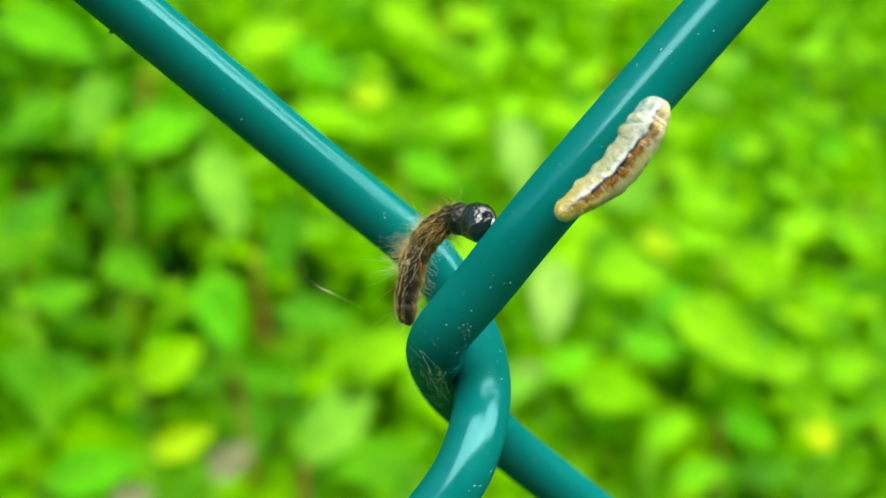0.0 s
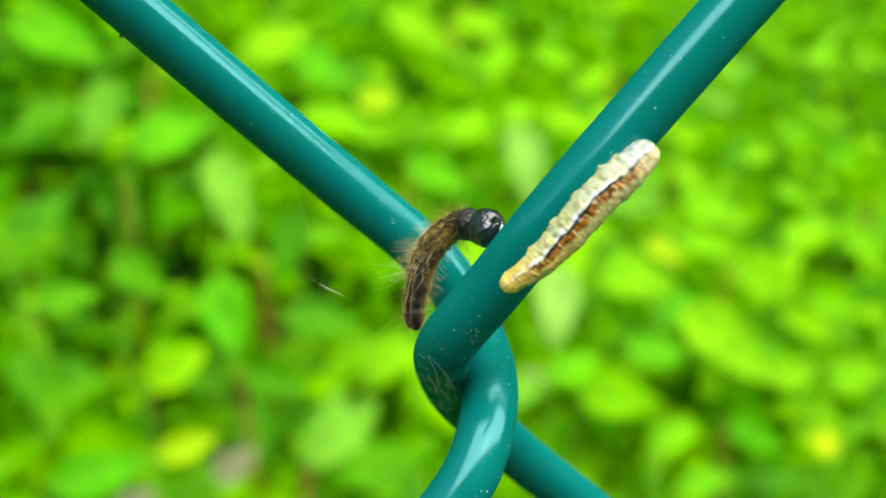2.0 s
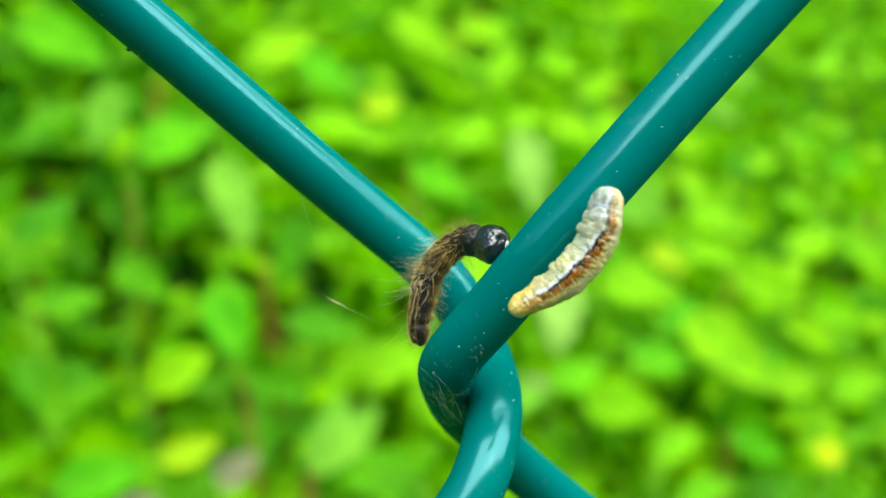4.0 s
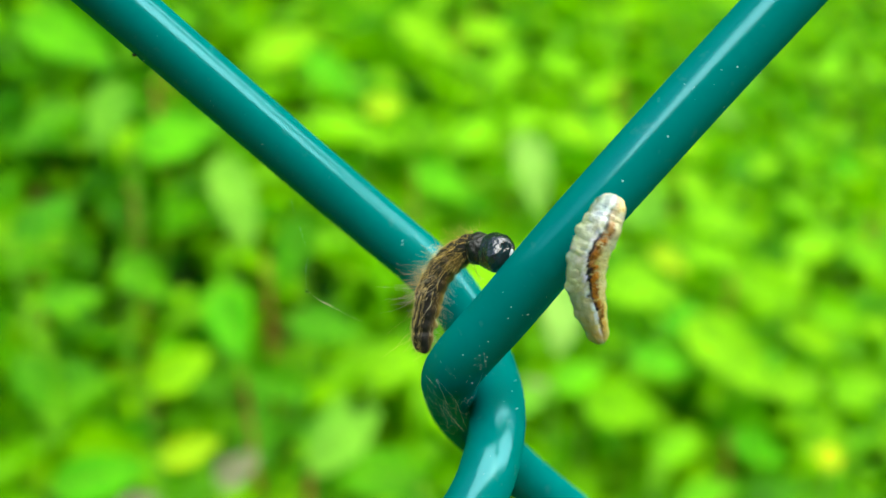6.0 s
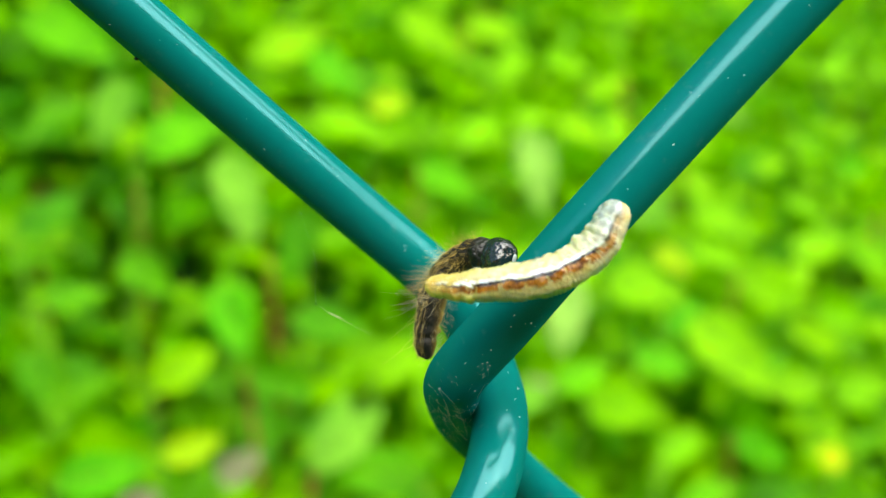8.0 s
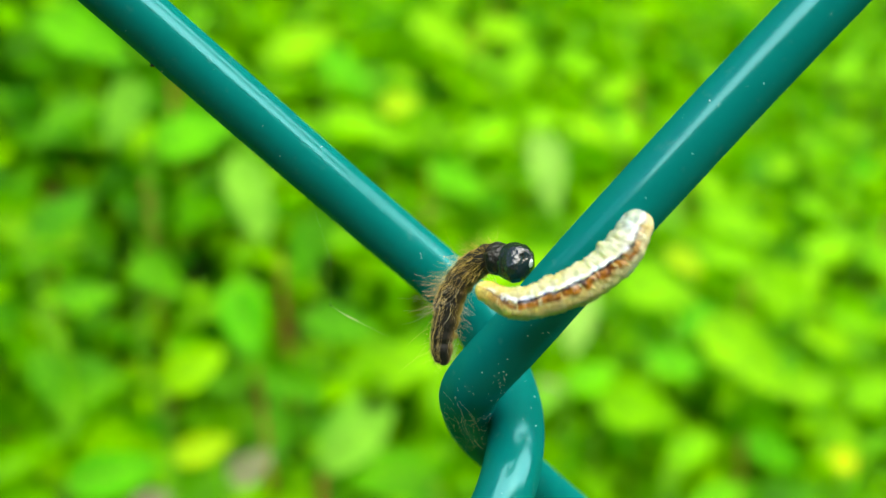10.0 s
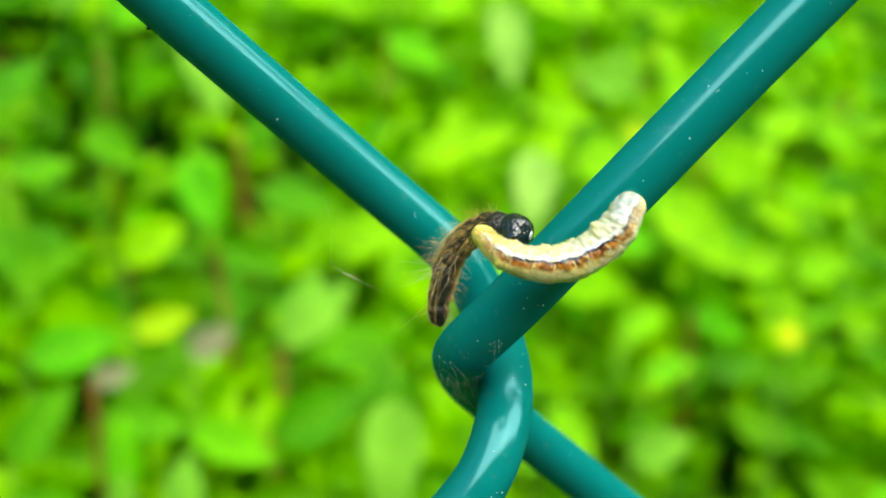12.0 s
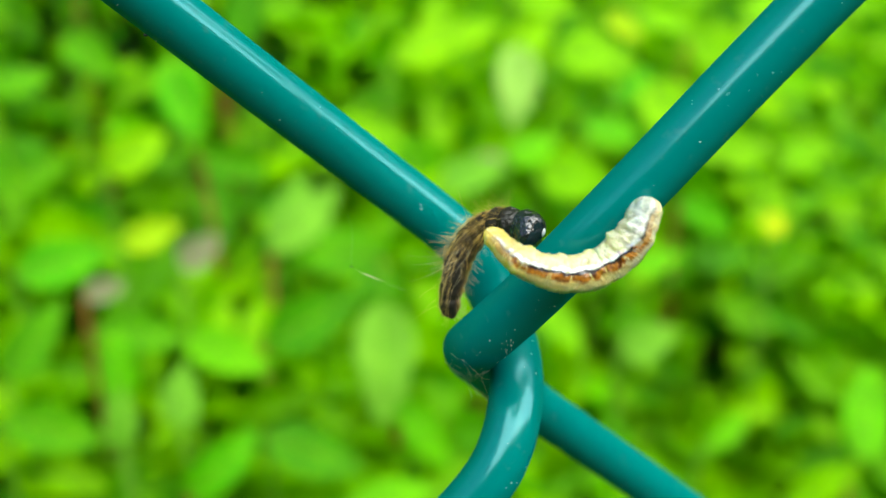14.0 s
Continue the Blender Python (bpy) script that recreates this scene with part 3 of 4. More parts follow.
    build_shoot(0.145, 0.357, 0.496, 0.031, 0.021, -60, "lime")
    build_shoot(-0.038, 0.324, 0.546, 0.034, 0.021, -20, "deep")
    build_shoot(-0.075, 0.315, 0.555, 0.035, 0.022, 40, "deep")
    build_shoot(0.046, 0.267, 0.494, 0.036, 0.021, 10, "fresh")
    build_shoot(0.338, 0.588, 0.527, 0.055, 0.035, -30, "lime")
    build_shoot(0.411, 0.667, 0.529, 0.053, 0.035, 20, "lime")
    build_shoot(0.334, 0.656, 0.557, 0.055, 0.036, -40, "lime")
    build_shoot(0.256, 0.543, 0.533, 0.036, 0.022, 40, "fresh")
    build_shoot(0.249, 0.723, 0.613, 0.041, 0.028, -50, "lime")
    build_shoot(0.298, 0.814, 0.628, 0.040, 0.026, 10, "lime")
    build_shoot(0.210, 0.728, 0.623, 0.033, 0.022, 40, "lime")
    build_shoot(0.220, 0.603, 0.570, 0.046, 0.032, -30, "lime")
    build_shoot(0.255, 0.625, 0.579, 0.044, 0.031, -10, "pale")
    build_shoot(0.390, 0.590, 0.505, 0.045, 0.030, -30, "lime")
    build_shoot(0.195, 0.562, 0.562, 0.041, 0.027, 30, "lime")
    build_shoot(0.354, 0.761, 0.587, 0.036, 0.022, -20, "lime")
    build_shoot(0.217, 0.856, 0.673, 0.047, 0.030, -20, "lime")
    build_shoot(0.483, 0.819, 0.566, 0.036, 0.023, -40, "lime")


def build_weeds():
    rng = random.Random(11)
    spots = []
    while len(spots) < 290:
        y = 0.2 + 1.3 * rng.random() ** 1.3
        x = rng.uniform(-0.20, 0.16 + 0.62 * y)
        if all((x - a) ** 2 + (y - b) ** 2 > (0.018 + 0.029 * y) ** 2 for a, b in spots):
            spots.append((x, y))
    for x, y in spots:
        small = 0.60 if x > 0.12 + 0.12 * y else 0.80
        build_weed(x, y, canopy(x, y) - 0.036 - 0.045 * rng.random(), rng, small * rng.uniform(0.75, 1.2), (4.5, 4, 1.2, 1.6) if x < -0.03 else (5, 2.4, 1.2, 2.6) if small > 0.7 else (4, 2, 2.2, 4.4))


def build_leaf_mass():
    """The undergrowth that fills the gaps lower down: leaves past counting."""
    rng = np.random.default_rng(5)
    near, wide = 36000, 52000
    y = 0.15 + 2.2 * rng.random(near) ** 1.6
    x = -0.26 + rng.random(near) * (0.46 + 0.68 * y)
    # the same bank goes on along the fence, to both sides
    x = np.concatenate([x, rng.uniform(-5.9, 5.9, wide)])
    y = np.concatenate([y, 0.15 + 2.75 * rng.random(wide)])
    n = near + wide
    verts, faces = [], []
    kinds = []
    for i in range(n):
        if i >= near and -0.26 < x[i] < 0.20 + 0.68 * y[i] and y[i] < 2.2:
            continue
        far = y[i] > 1.4
        top = canopy(x[i], y[i])
        z = top - 0.008 - 0.085 * rng.random() ** 1.5 if not far else top - 0.25 * rng.random() + 0.20 * min(1, y[i] - 1.4)
        length = rng.uniform(0.010, 0.048) if i < near else rng.uniform(0.05, 0.12)
        half = length * rng.uniform(0.16, 0.40)
        # the leaves lean out of the bank, towards the open side
        m = Matrix.Translation((x[i], y[i], z)) @ Matrix.Rotation(rng.uniform(0.1, 0.8), 4, "X") @ Euler((rng.uniform(-0.7, 0.7), rng.uniform(-0.5, 0.8), rng.uniform(0, 6.283))).to_matrix().to_4x4()
        base = len(verts)
        for a, b, c in ((0, 0, 0), (0.3, -0.85, 0.12), (0.3, 0.85, 0.12), (0.35, 0, -0.02), (0.68, -0.7, 0.05), (0.68, 0.7, 0.05), (1, 0, -0.16)):
            verts.append(m @ Vector((a * length, b * half, c * length)))
        # darker leaves mixed in towards the left, past the strip nearest the fence
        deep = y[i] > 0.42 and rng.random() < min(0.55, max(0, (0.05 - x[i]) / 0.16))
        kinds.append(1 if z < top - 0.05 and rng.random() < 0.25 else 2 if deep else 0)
        for tri in ((0, 1, 3), (0, 3, 2), (1, 4, 3), (3, 5, 2), (3, 4, 6), (3, 6, 5)):
            faces.append([base + k for k in tri])
    data = bpy.data.meshes.new("undergrowth")
    data.from_pydata([tuple(v) for v in verts], [], faces)
    data.materials.append(MASS)
    data.materials.append(LITTER)
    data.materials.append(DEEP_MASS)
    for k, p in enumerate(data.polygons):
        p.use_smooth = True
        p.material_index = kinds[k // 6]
    tagged(new("undergrowth", data), "dense mass of small green leaves, some withered", "undergrowth", kind="stuff")


def build_stalk(x, y, tall, lean, thick):
    """A bare reddish stalk that shows between the leaves."""
    stalk = tagged(new("bare_stalk"), "bare reddish brown stalk standing among the leaves", "stalk", "bare stalks")
    stalk.location = (x, y, -0.012)
    line = [Vector((lean * s, 0.02 * math.sin(s * 5), tall * s)) for s in (i / 7 for i in range(8))]
    part("stem", sweep(bmesh.new(), line, lambda s: thick * (1 - 0.5 * s), 7), RED_STEM, stalk)
    for s in (0.82, 0.92):
        tip = Vector((lean * s, 0, tall * s))
        part("twig", sweep(bmesh.new(), [tip, tip + Vector((0.02 if s > 0.9 else -0.024, -0.004, 0.016))], lambda q: thick * 0.5 * (1 - 0.5 * q), 5), RED_STEM, stalk)


def build_stalks():
    build_stalk(-0.044, 0.548, 0.651, -0.010, 0.0008)
    build_stalk(0.304, 0.858, 0.646, 0.020, 0.0020)
    build_stalk(0.025, 0.516, 0.616, -0.015, 0.0015)
    build_stalk(-0.053, 0.653, 0.689, 0.012, 0.0018)
    build_stalk(0.483, 0.752, 0.543, 0.015, 0.0018)


def build_flower():
    """A small yellow weed flower on a thin stalk."""
    flower = tagged(new("yellow_flower"), "small yellow wild flower on a thin green stalk", "flower")
    flower.location = (0.292, 0.436, -0.012)
    top = Vector((-0.008, -0.017, 0.509))
    part("stalk", sweep(bmesh.new(), [Vector((0, 0, 0)), top * 0.5 + Vector((0.004, 0, 0)), top], 0.0012, 6), STEM, flower)
    petal = leaf_mesh("petal", PETAL, 0.0088, 0.007, 0.2, 0.2, 0.1, 4)
    for k in range(6):
        ob = new("petal", petal)
        ob.parent = flower
        ob.matrix_basis = Matrix.Translation(top) @ pose(0, 0, 0, 40, 0, 0) @ pose(0, 0, 0, 0, -12, 60 * k)


def build_silk():
    """Loose silk: a strand that hangs beside the crossing and a web in the bend of the wire."""
    web = tagged(new("silk_web"), "fine white silk threads spun across the wire bend", "web")
    web.location = (0, 0, H)
    rng = random.Random(6)

    def strand(points, thick):
        part("thread", sweep(bmesh.new(), [Vector(p) * MM for p in spline(points, 5)], thick * MM, 4), SILK, web)
    for a, b in (((-1.55, -4.73, -3.31), (0.26, -4.25, -8.06)), ((-1.64, -4.14, -4.18), (1.37, 2.59, -10.52)), ((-1.12, -5.27, -2.38), (1.65, 3.11, -11.42)), ((-1.49, -2.24, -5.7), (1.39, 0.7, -8.49)), ((-0.72, -4.57, -4.48), (1.19, 2.63, -10.52)), ((0.94, -6.3, -1.38), (0.15, -5.44, -3.35)), ((0.12, -5.57, -3.12), (-0.5, 1.49, -8.57)), ((0.44, -6.11, -1.91), (0.92, 0.22, -8.22)), ((-0.69, -5.53, -2.68), (1.59, -1.13, -6.38)), ((-1.32, -3.2, -5.33), (0.19, -4.52, -8.11)), ((-1.54, -4.76, -3.21), (0.32, -4.42, -7.91)), ((-1.88, -3.78, -4.09), (1.59, 1.94, -9.74)), ((-1.48, -4.9, -2.6), (1.45, 3.3, -11.52)), ((-1.6, -2.72, -5.33), (1.2, -2.51, -6.75)), ((-0.85, -4.87, -4.04), (1.26, 2.22, -10.09)), ((0.82, -6.23, -1.63), (-0.02, -5.42, -3.4)), ((0.69, -6.08, -2.06), (0.51, -0.5, -7.67)), ((-0.96, -5.38, -2.67), (0.88, -2.22, -6.04)), ((-0.77, -2.19, -6.3), (0.2, -5.42, -8.16)), ((-2.05, -3.67, -3.33), (0.64, -5.66, -7.9)), ((-1.49, -2.46, -5.6), (1.66, 3.06, -11.36)), ((-1.34, -4.95, -2), (1.46, 2.53, -10.47)), ((-1.39, -4.65, -3.84), (1.61, 2.32, -10.19)), ((0.66, -6.3, -0.73), (0.98, -4.92, -3.54)), ((0.68, -6.27, -1.34), (0.11, -0.1, -7.95)), ((-0.99, -5.07, -3.6), (0.52, -3.27, -5.4)), ((-1.06, -4.02, -4.88), (0.73, -5.43, -7.73))):
        a, b = Vector(a), Vector(b)
        b = a.lerp(b, rng.uniform(0.35, 0.9)) + Vector((rng.uniform(-0.7, 0.5), 0, rng.uniform(-0.5, 0.7)))
        mid = (a + b) / 2 + Vector((rng.uniform(-0.35, 0.35), -0.12, rng.uniform(-0.35, 0.35)))
        knee = a.lerp(mid, 0.5) + Vector((rng.uniform(-0.2, 0.2), -0.05, rng.uniform(-0.2, 0.2)))
        strand([a, knee, mid, b], rng.uniform(0.002, 0.0042))
    # a fine net over the front of the bend, with grains caught in it
    bend = [p for p in smooth_line(spline(wire_points(-1, 1), 6)) if abs(p.x) < 2.6 and -10.5 < p.z < -3.2 and p.y < 4]
    spots = []
    for k in range(70):
        i = rng.randrange(1, len(bend) - 1)
        way = (bend[i + 1] - bend[i - 1]).normalized()
        out = Vector((rng.uniform(-1.1, 0.5), -1, rng.uniform(-0.5, 0.5)))
        out = (out - way * out.dot(way)).normalized()
        spots.append(bend[i] + out * (WIRE_RADIUS + 0.04))
    for a in spots[:40]:
        near = sorted(spots, key=lambda q: (q - a).length)[rng.randint(4, 14)]
        mid = (a + near) / 2 + Vector((rng.uniform(-0.1, 0.1), -0.16, rng.uniform(-0.1, 0.1)))
        strand([a, mid, near], rng.uniform(0.001, 0.0022))
    grains = bmesh.new()
    for a in spots[40:]:
        bmesh.ops.create_icosphere(grains, subdivisions=1, radius=(0.012 + 0.022 * rng.random() ** 2) * MM, matrix=Matrix.Translation(a * MM))
    tagged(part("caught_grains", grains, DUST, web, "pale grains caught in the silk"), kind="stuff")


def build_loose_silk():
    """A loose strand that sways beside the crossing, with a glinting knot and a dark speck on it."""
    silk = tagged(new("silk_strand"), "loose pale silk strand with a tiny dark speck", "silk")
    silk.location = (0, 0, H)
    line = [(-9.26, 2, 6.4), (-8.5, 2, 3.16), (-8.61, 2, 1.72), (-8.57, 2.5, 0.32)]
    glint = [(-8.57, 2.5, 0.32), (-7.87, 2.5, -0.28), (-7.17, 2.5, -0.72), (-6.15, 2.5, -1.4), (-5.12, 2.5, -2.04)]
    part("thread", sweep(bmesh.new(), [Vector(p) * MM for p in spline(line, 5)], 0.0018 * MM, 4), SILK, silk)
    part("knot", sweep(bmesh.new(), [Vector(p) * MM for p in spline(glint, 6)], lambda s: (0.004 + 0.030 * math.exp(-((s - 0.42) / 0.16) ** 2)) * MM, 5), HAIR_PALE, silk, "pale yellowish twist of silk")
    bm = bmesh.new()
    bmesh.ops.create_icosphere(bm, subdivisions=2, radius=0.06 * MM, matrix=Matrix.Translation(Vector(glint[0]) * MM) @ Matrix.Diagonal((1.7, 0.8, 0.8, 1)))
    part("speck", bm, HEAD_BLACK, silk, "tiny dark speck caught on the silk")
    return silk


# ---- the caterpillar ----
# its middle line from tail to neck, in mm from the wire crossing
CATERPILLAR = [(-1.66, -1.5, -2.85), (-1.60, -1.2, -1.52), (-1.30, -1.0, -0.30), (-0.93, -0.8, 0.95), (-0.28, -0.7, 2.04), (0.46, -0.9, 2.86), (1.20, -1.5, 3.46), (1.95, -2.3, 3.70)]
HEAD_AT = Vector((2.50, -3.0, 3.66))


def build_caterpillar():
    thing = tagged(new("caterpillar"), "limp hairy brown caterpillar with shiny black head on wire", "caterpillar")
    thing.location = (0, 0, H)
    rng = random.Random(3)
    line = [p * MM for p in spline(CATERPILLAR, 12)]
    n = len(line)

    def frame_at(i):
        """The way along the body towards the head, and the way to its back."""
        i = max(1, min(n - 2, i))
        way = (line[i + 1] - line[i - 1]).normalized()
        back = Vector((-way.z, -0.35, way.x))
        return way, (back - way * back.dot(way)).normalized()

    def girth(s):
        """The body's radius in mm, ringed by its segments."""
        taper = min(1.0, 0.64 + 0.9 * s) * (1.0 if s < 0.8 else 1 + 0.5 * (s - 0.8))
        ring = 0.10 * (1.25 - 0.8 * s) * (abs(math.cos(s * 10.5 * math.pi)) - 0.6)
        return 0.86 * taper * (1 + ring) * (0.3 + 0.7 * math.sqrt(min(1.0, s / 0.05)))
    bm = bmesh.new()
    sides, rings, backs = 26, [], []
    for i in range(n):
        way, back = frame_at(i)
        flank = way.cross(back)
        ring = []
        for k in range(sides):
            a = 2 * math.pi * k / sides
            r = girth(i / (n - 1)) * (1 + 0.05 * math.cos(a)) * MM
            ring.append(bm.verts.new(line[i] + (back * math.cos(a) + flank * math.sin(a)) * r))
            backs.append(math.cos(a))
        rings.append(ring)
    for a, b in zip(rings, rings[1:]):
        for k in range(sides):
            bm.faces.new((a[k], a[(k + 1) % sides], b[(k + 1) % sides], b[k]))
    bm.faces.new(rings[0][::-1])
    bm.faces.new(rings[-1])
    for v in bm.verts:
        v.co += noise.noise_vector(v.co * 2200) * 0.09 * MM
    body = part("body", bm, BODY_BROWN, thing, "dark brown segmented body with amber belly")
    side = body.data.attributes.new("back", "FLOAT", "POINT")
    for k, value in enumerate(backs):
        side.data[k].value = value
    # black head shell: two lobes and jaws, plus a pale patch painted as its glint
    bm = bmesh.new()
    for off in (-0.24, 0.24):
        bmesh.ops.create_icosphere(bm, subdivisions=4, radius=1.02 * MM,
                                   matrix=Matrix.Translation((HEAD_AT + Vector((-0.3 * off, off, 0))) * MM) @ pose(0, 0, 0, 0, 28, 0) @ Matrix.Diagonal((0.96, 0.86, 1.14, 1)))
    for v in bm.verts:
        v.co += noise.noise_vector(v.co * 1500) * 0.07 * MM + noise.noise_vector(v.co * 4200) * 0.035 * MM
    head = part("head", bm, HEAD_BLACK, thing, "shiny black head capsule")
    bm = bmesh.new()
    bmesh.ops.create_icosphere(bm, subdivisions=3, radius=0.34 * MM, matrix=Matrix.Translation((HEAD_AT + Vector((0.64, -0.80, 0.05))) * MM) @ pose(0, 0, 0, 0, 20, -40) @ Matrix.Diagonal((0.55, 0.75, 1.1, 1)))
    part("head_glint", bm, GLINT_GREY, head, "pale grey patch painted as a glint on the head")
    for off in (-0.2, 0.2):
        bm = bmesh.new()
        bmesh.ops.create_icosphere(bm, subdivisions=2, radius=0.2 * MM, matrix=Matrix.Translation((HEAD_AT + Vector((0.52, off - 0.25, -0.85))) * MM) @ Matrix.Diagonal((0.8, 0.7, 1.2, 1)))
        part("jaw", bm, HEAD_BLACK, head)
    bm = bmesh.new()
    bmesh.ops.create_icosphere(bm, subdivisions=4, radius=0.96 * MM, matrix=Matrix.Translation(Vector((1.72, -2.1, 3.66)) * MM) @ pose(0, 0, 0, 0, 12, -30) @ Matrix.Diagonal((1.0, 1.0, 1.02, 1)))
    for v in bm.verts:
        v.co += noise.noise_vector(v.co * 1900) * 0.09 * MM + noise.noise_vector(v.co * 5200) * 0.05 * MM
    part("neck_shield", bm, NECK_BROWN, thing, "blackish warty neck plate")
    for at, long in ((-2, 0.75), (-9, 0.62), (-17, 0.5)):
        way, back = frame_at(n + at)
        p = line[at] - back * 0.55 * MM + Vector((0, -0.2, 0)) * MM
        q = p + (Vector((0.25, -0.25, -1.0)) - back * 0.3).normalized() * long * MM
        part("leg", sweep(bmesh.new(), spline([p, (p + q) / 2 + way * 0.07 * MM, q], 4), lambda s: (0.15 - 0.09 * s) * MM, 7), HEAD_BLACK, thing)
    for at in (16, 26, 36, 46):
        way, back = frame_at(at)
        p = line[at] - back * 0.55 * MM
        part("proleg", sweep(bmesh.new(), [p, p - back * 0.22 * MM, p - back * 0.36 * MM], lambda s: (0.25 - 0.07 * s) * MM, 9), BELLY_AMBER, thing, "stubby amber proleg")

    def tuft(name, material, count, reach, thick, low, high, on_back, lying, grow=None):
        """Single hairs on a stretch of the body; on_back: 1 on its back, -1 on its belly; lying: how far they lie towards the tail."""
        bm = bmesh.new()
        for _ in range(count):
            i = int(rng.uniform(low, high) * (n - 1))
            way, back = frame_at(i)
            a = rng.gauss(0, 0.75)
            out = (back * on_back) * math.cos(a) + way.cross(back) * math.sin(a)
            start = line[i] + out * girth(i / (n - 1)) * 0.9 * MM
            long = reach * rng.uniform(0.45, 1.2) * MM
            tip = start + (out - way * lying * rng.uniform(0.4, 1.5) + Vector(grow or (0, 0, 0))).normalized() * long
            bend = Vector((rng.uniform(-1, 1), rng.uniform(-1, 1), rng.uniform(-1.2, 0.6)))
            tip += bend * long * 0.25
            mid = (start + tip) / 2 + bend * long * 0.16
            sweep(bm, spline([start, mid, tip], 2), lambda q: thick * (1 - 0.7 * q) * MM, 3, capped=False)
        tagged(part(name, bm, material, thing), kind="stuff")
    tuft("golden_hairs", HAIR_GOLD, 300, 1.15, 0.0055, 0.42, 0.97, 1, 0.5)
    tuft("rump_hairs", HAIR_GOLD, 70, 0.8, 0.0055, 0.0, 0.42, 1, 0.9)
    tuft("dark_hairs", HAIR_DARK, 120, 0.5, 0.009, 0.02, 0.95, 1, 0.9)
    tuft("belly_hairs", HAIR_PALE, 240, 0.75, 0.006, 0.0, 0.80, -1, 0.5)
    tuft("amber_hairs", HAIR_GOLD, 130, 0.6, 0.007, 0.15, 0.85, -0.7, 1.6)
    tuft("pale_hairs", HAIR_PALE, 60, 1.8, 0.007, 0.36, 0.58, 1, 0.6, (-0.5, 0, 0.2))
    tuft("throat_hairs", HAIR_PALE, 14, 1.2, 0.010, 0.68, 0.9, -1, 0.0, (0.4, -0.6, -0.8))

    def lying(name, material, count, thick, low, high, turn_low, turn_high):
        """Long hairs that lie along the body, from the neck towards the tail, in wisps of two or three."""
        bm = bmesh.new()
        for _ in range(count):
            first, side = int(rng.uniform(low, high) * (n - 1)), rng.uniform(turn_low, turn_high)
            drift, steps = rng.uniform(-0.05, 0.05), rng.randint(5, 10)
            for _ in range(rng.randint(2, 3)):
                i, a, lift, curve = first + rng.randint(-3, 3), side + rng.uniform(-0.12, 0.12), 0.97, []
                for k in range(steps):
                    at = max(1, min(n - 1, i - 4 * k))
                    way, back = frame_at(at)
                    curve.append(line[at] + (back * math.cos(a) + way.cross(back) * math.sin(a)) * girth(at / (n - 1)) * lift * MM)
                    lift, a = lift + 0.035, a + drift + rng.uniform(-0.03, 0.03)
                sweep(bm, spline(curve, 2), lambda q: thick * (1 - 0.7 * q) * MM, 4, capped=False)
        tagged(part(name, bm, material, thing), kind="stuff")
    lying("lying_hairs", HAIR_TAN, 22, 0.013, 0.42, 0.95, -2.2, 0.8)
    lying("fine_lying_hairs", HAIR_TAN, 16, 0.007, 0.2, 0.9, -2.6, 1.0)
    # a few long fine hairs that stand off the back
    bm = bmesh.new()
    for at, way, long in ((0.62, (-0.35, 0, 1), 2.6), (0.5, (-1, -0.2, 0.4), 2.2), (0.4, (-1, 0, -0.1), 2.0), (0.3, (-1, -0.1, -0.5), 2.2), (0.12, (-1, 0, -0.5), 2.4), (0.2, (-1, 0.2, -0.9), 2.0), (0.8, (-0.1, 0.1, 1), 1.2), (0.9, (0.35, 0, 1), 1.1)):
        start = line[int(at * (n - 1))]
        tip = start + Vector(way).normalized() * (long + 0.7) * MM
        sweep(bm, spline([start, (start + tip) / 2 + Vector((-0.12, 0, 0.16)) * MM, tip], 4), lambda q: 0.008 * (1 - 0.7 * q) * MM, 3, capped=False)
    tagged(part("long_hairs", bm, HAIR_GOLD, thing), kind="stuff")
    return thing


# ---- the larva ----
SEGMENTS = 16


def larva_girth(s):
    """The body's radius in mm from its blunt rear (0) to its pointed front (1)."""
    return 1.06 * min(1.0, 0.80 + 2.2 * s) * (1.0 if s < 0.4 else 1 - 0.46 * ((s - 0.4) / 0.6) ** 1.7)


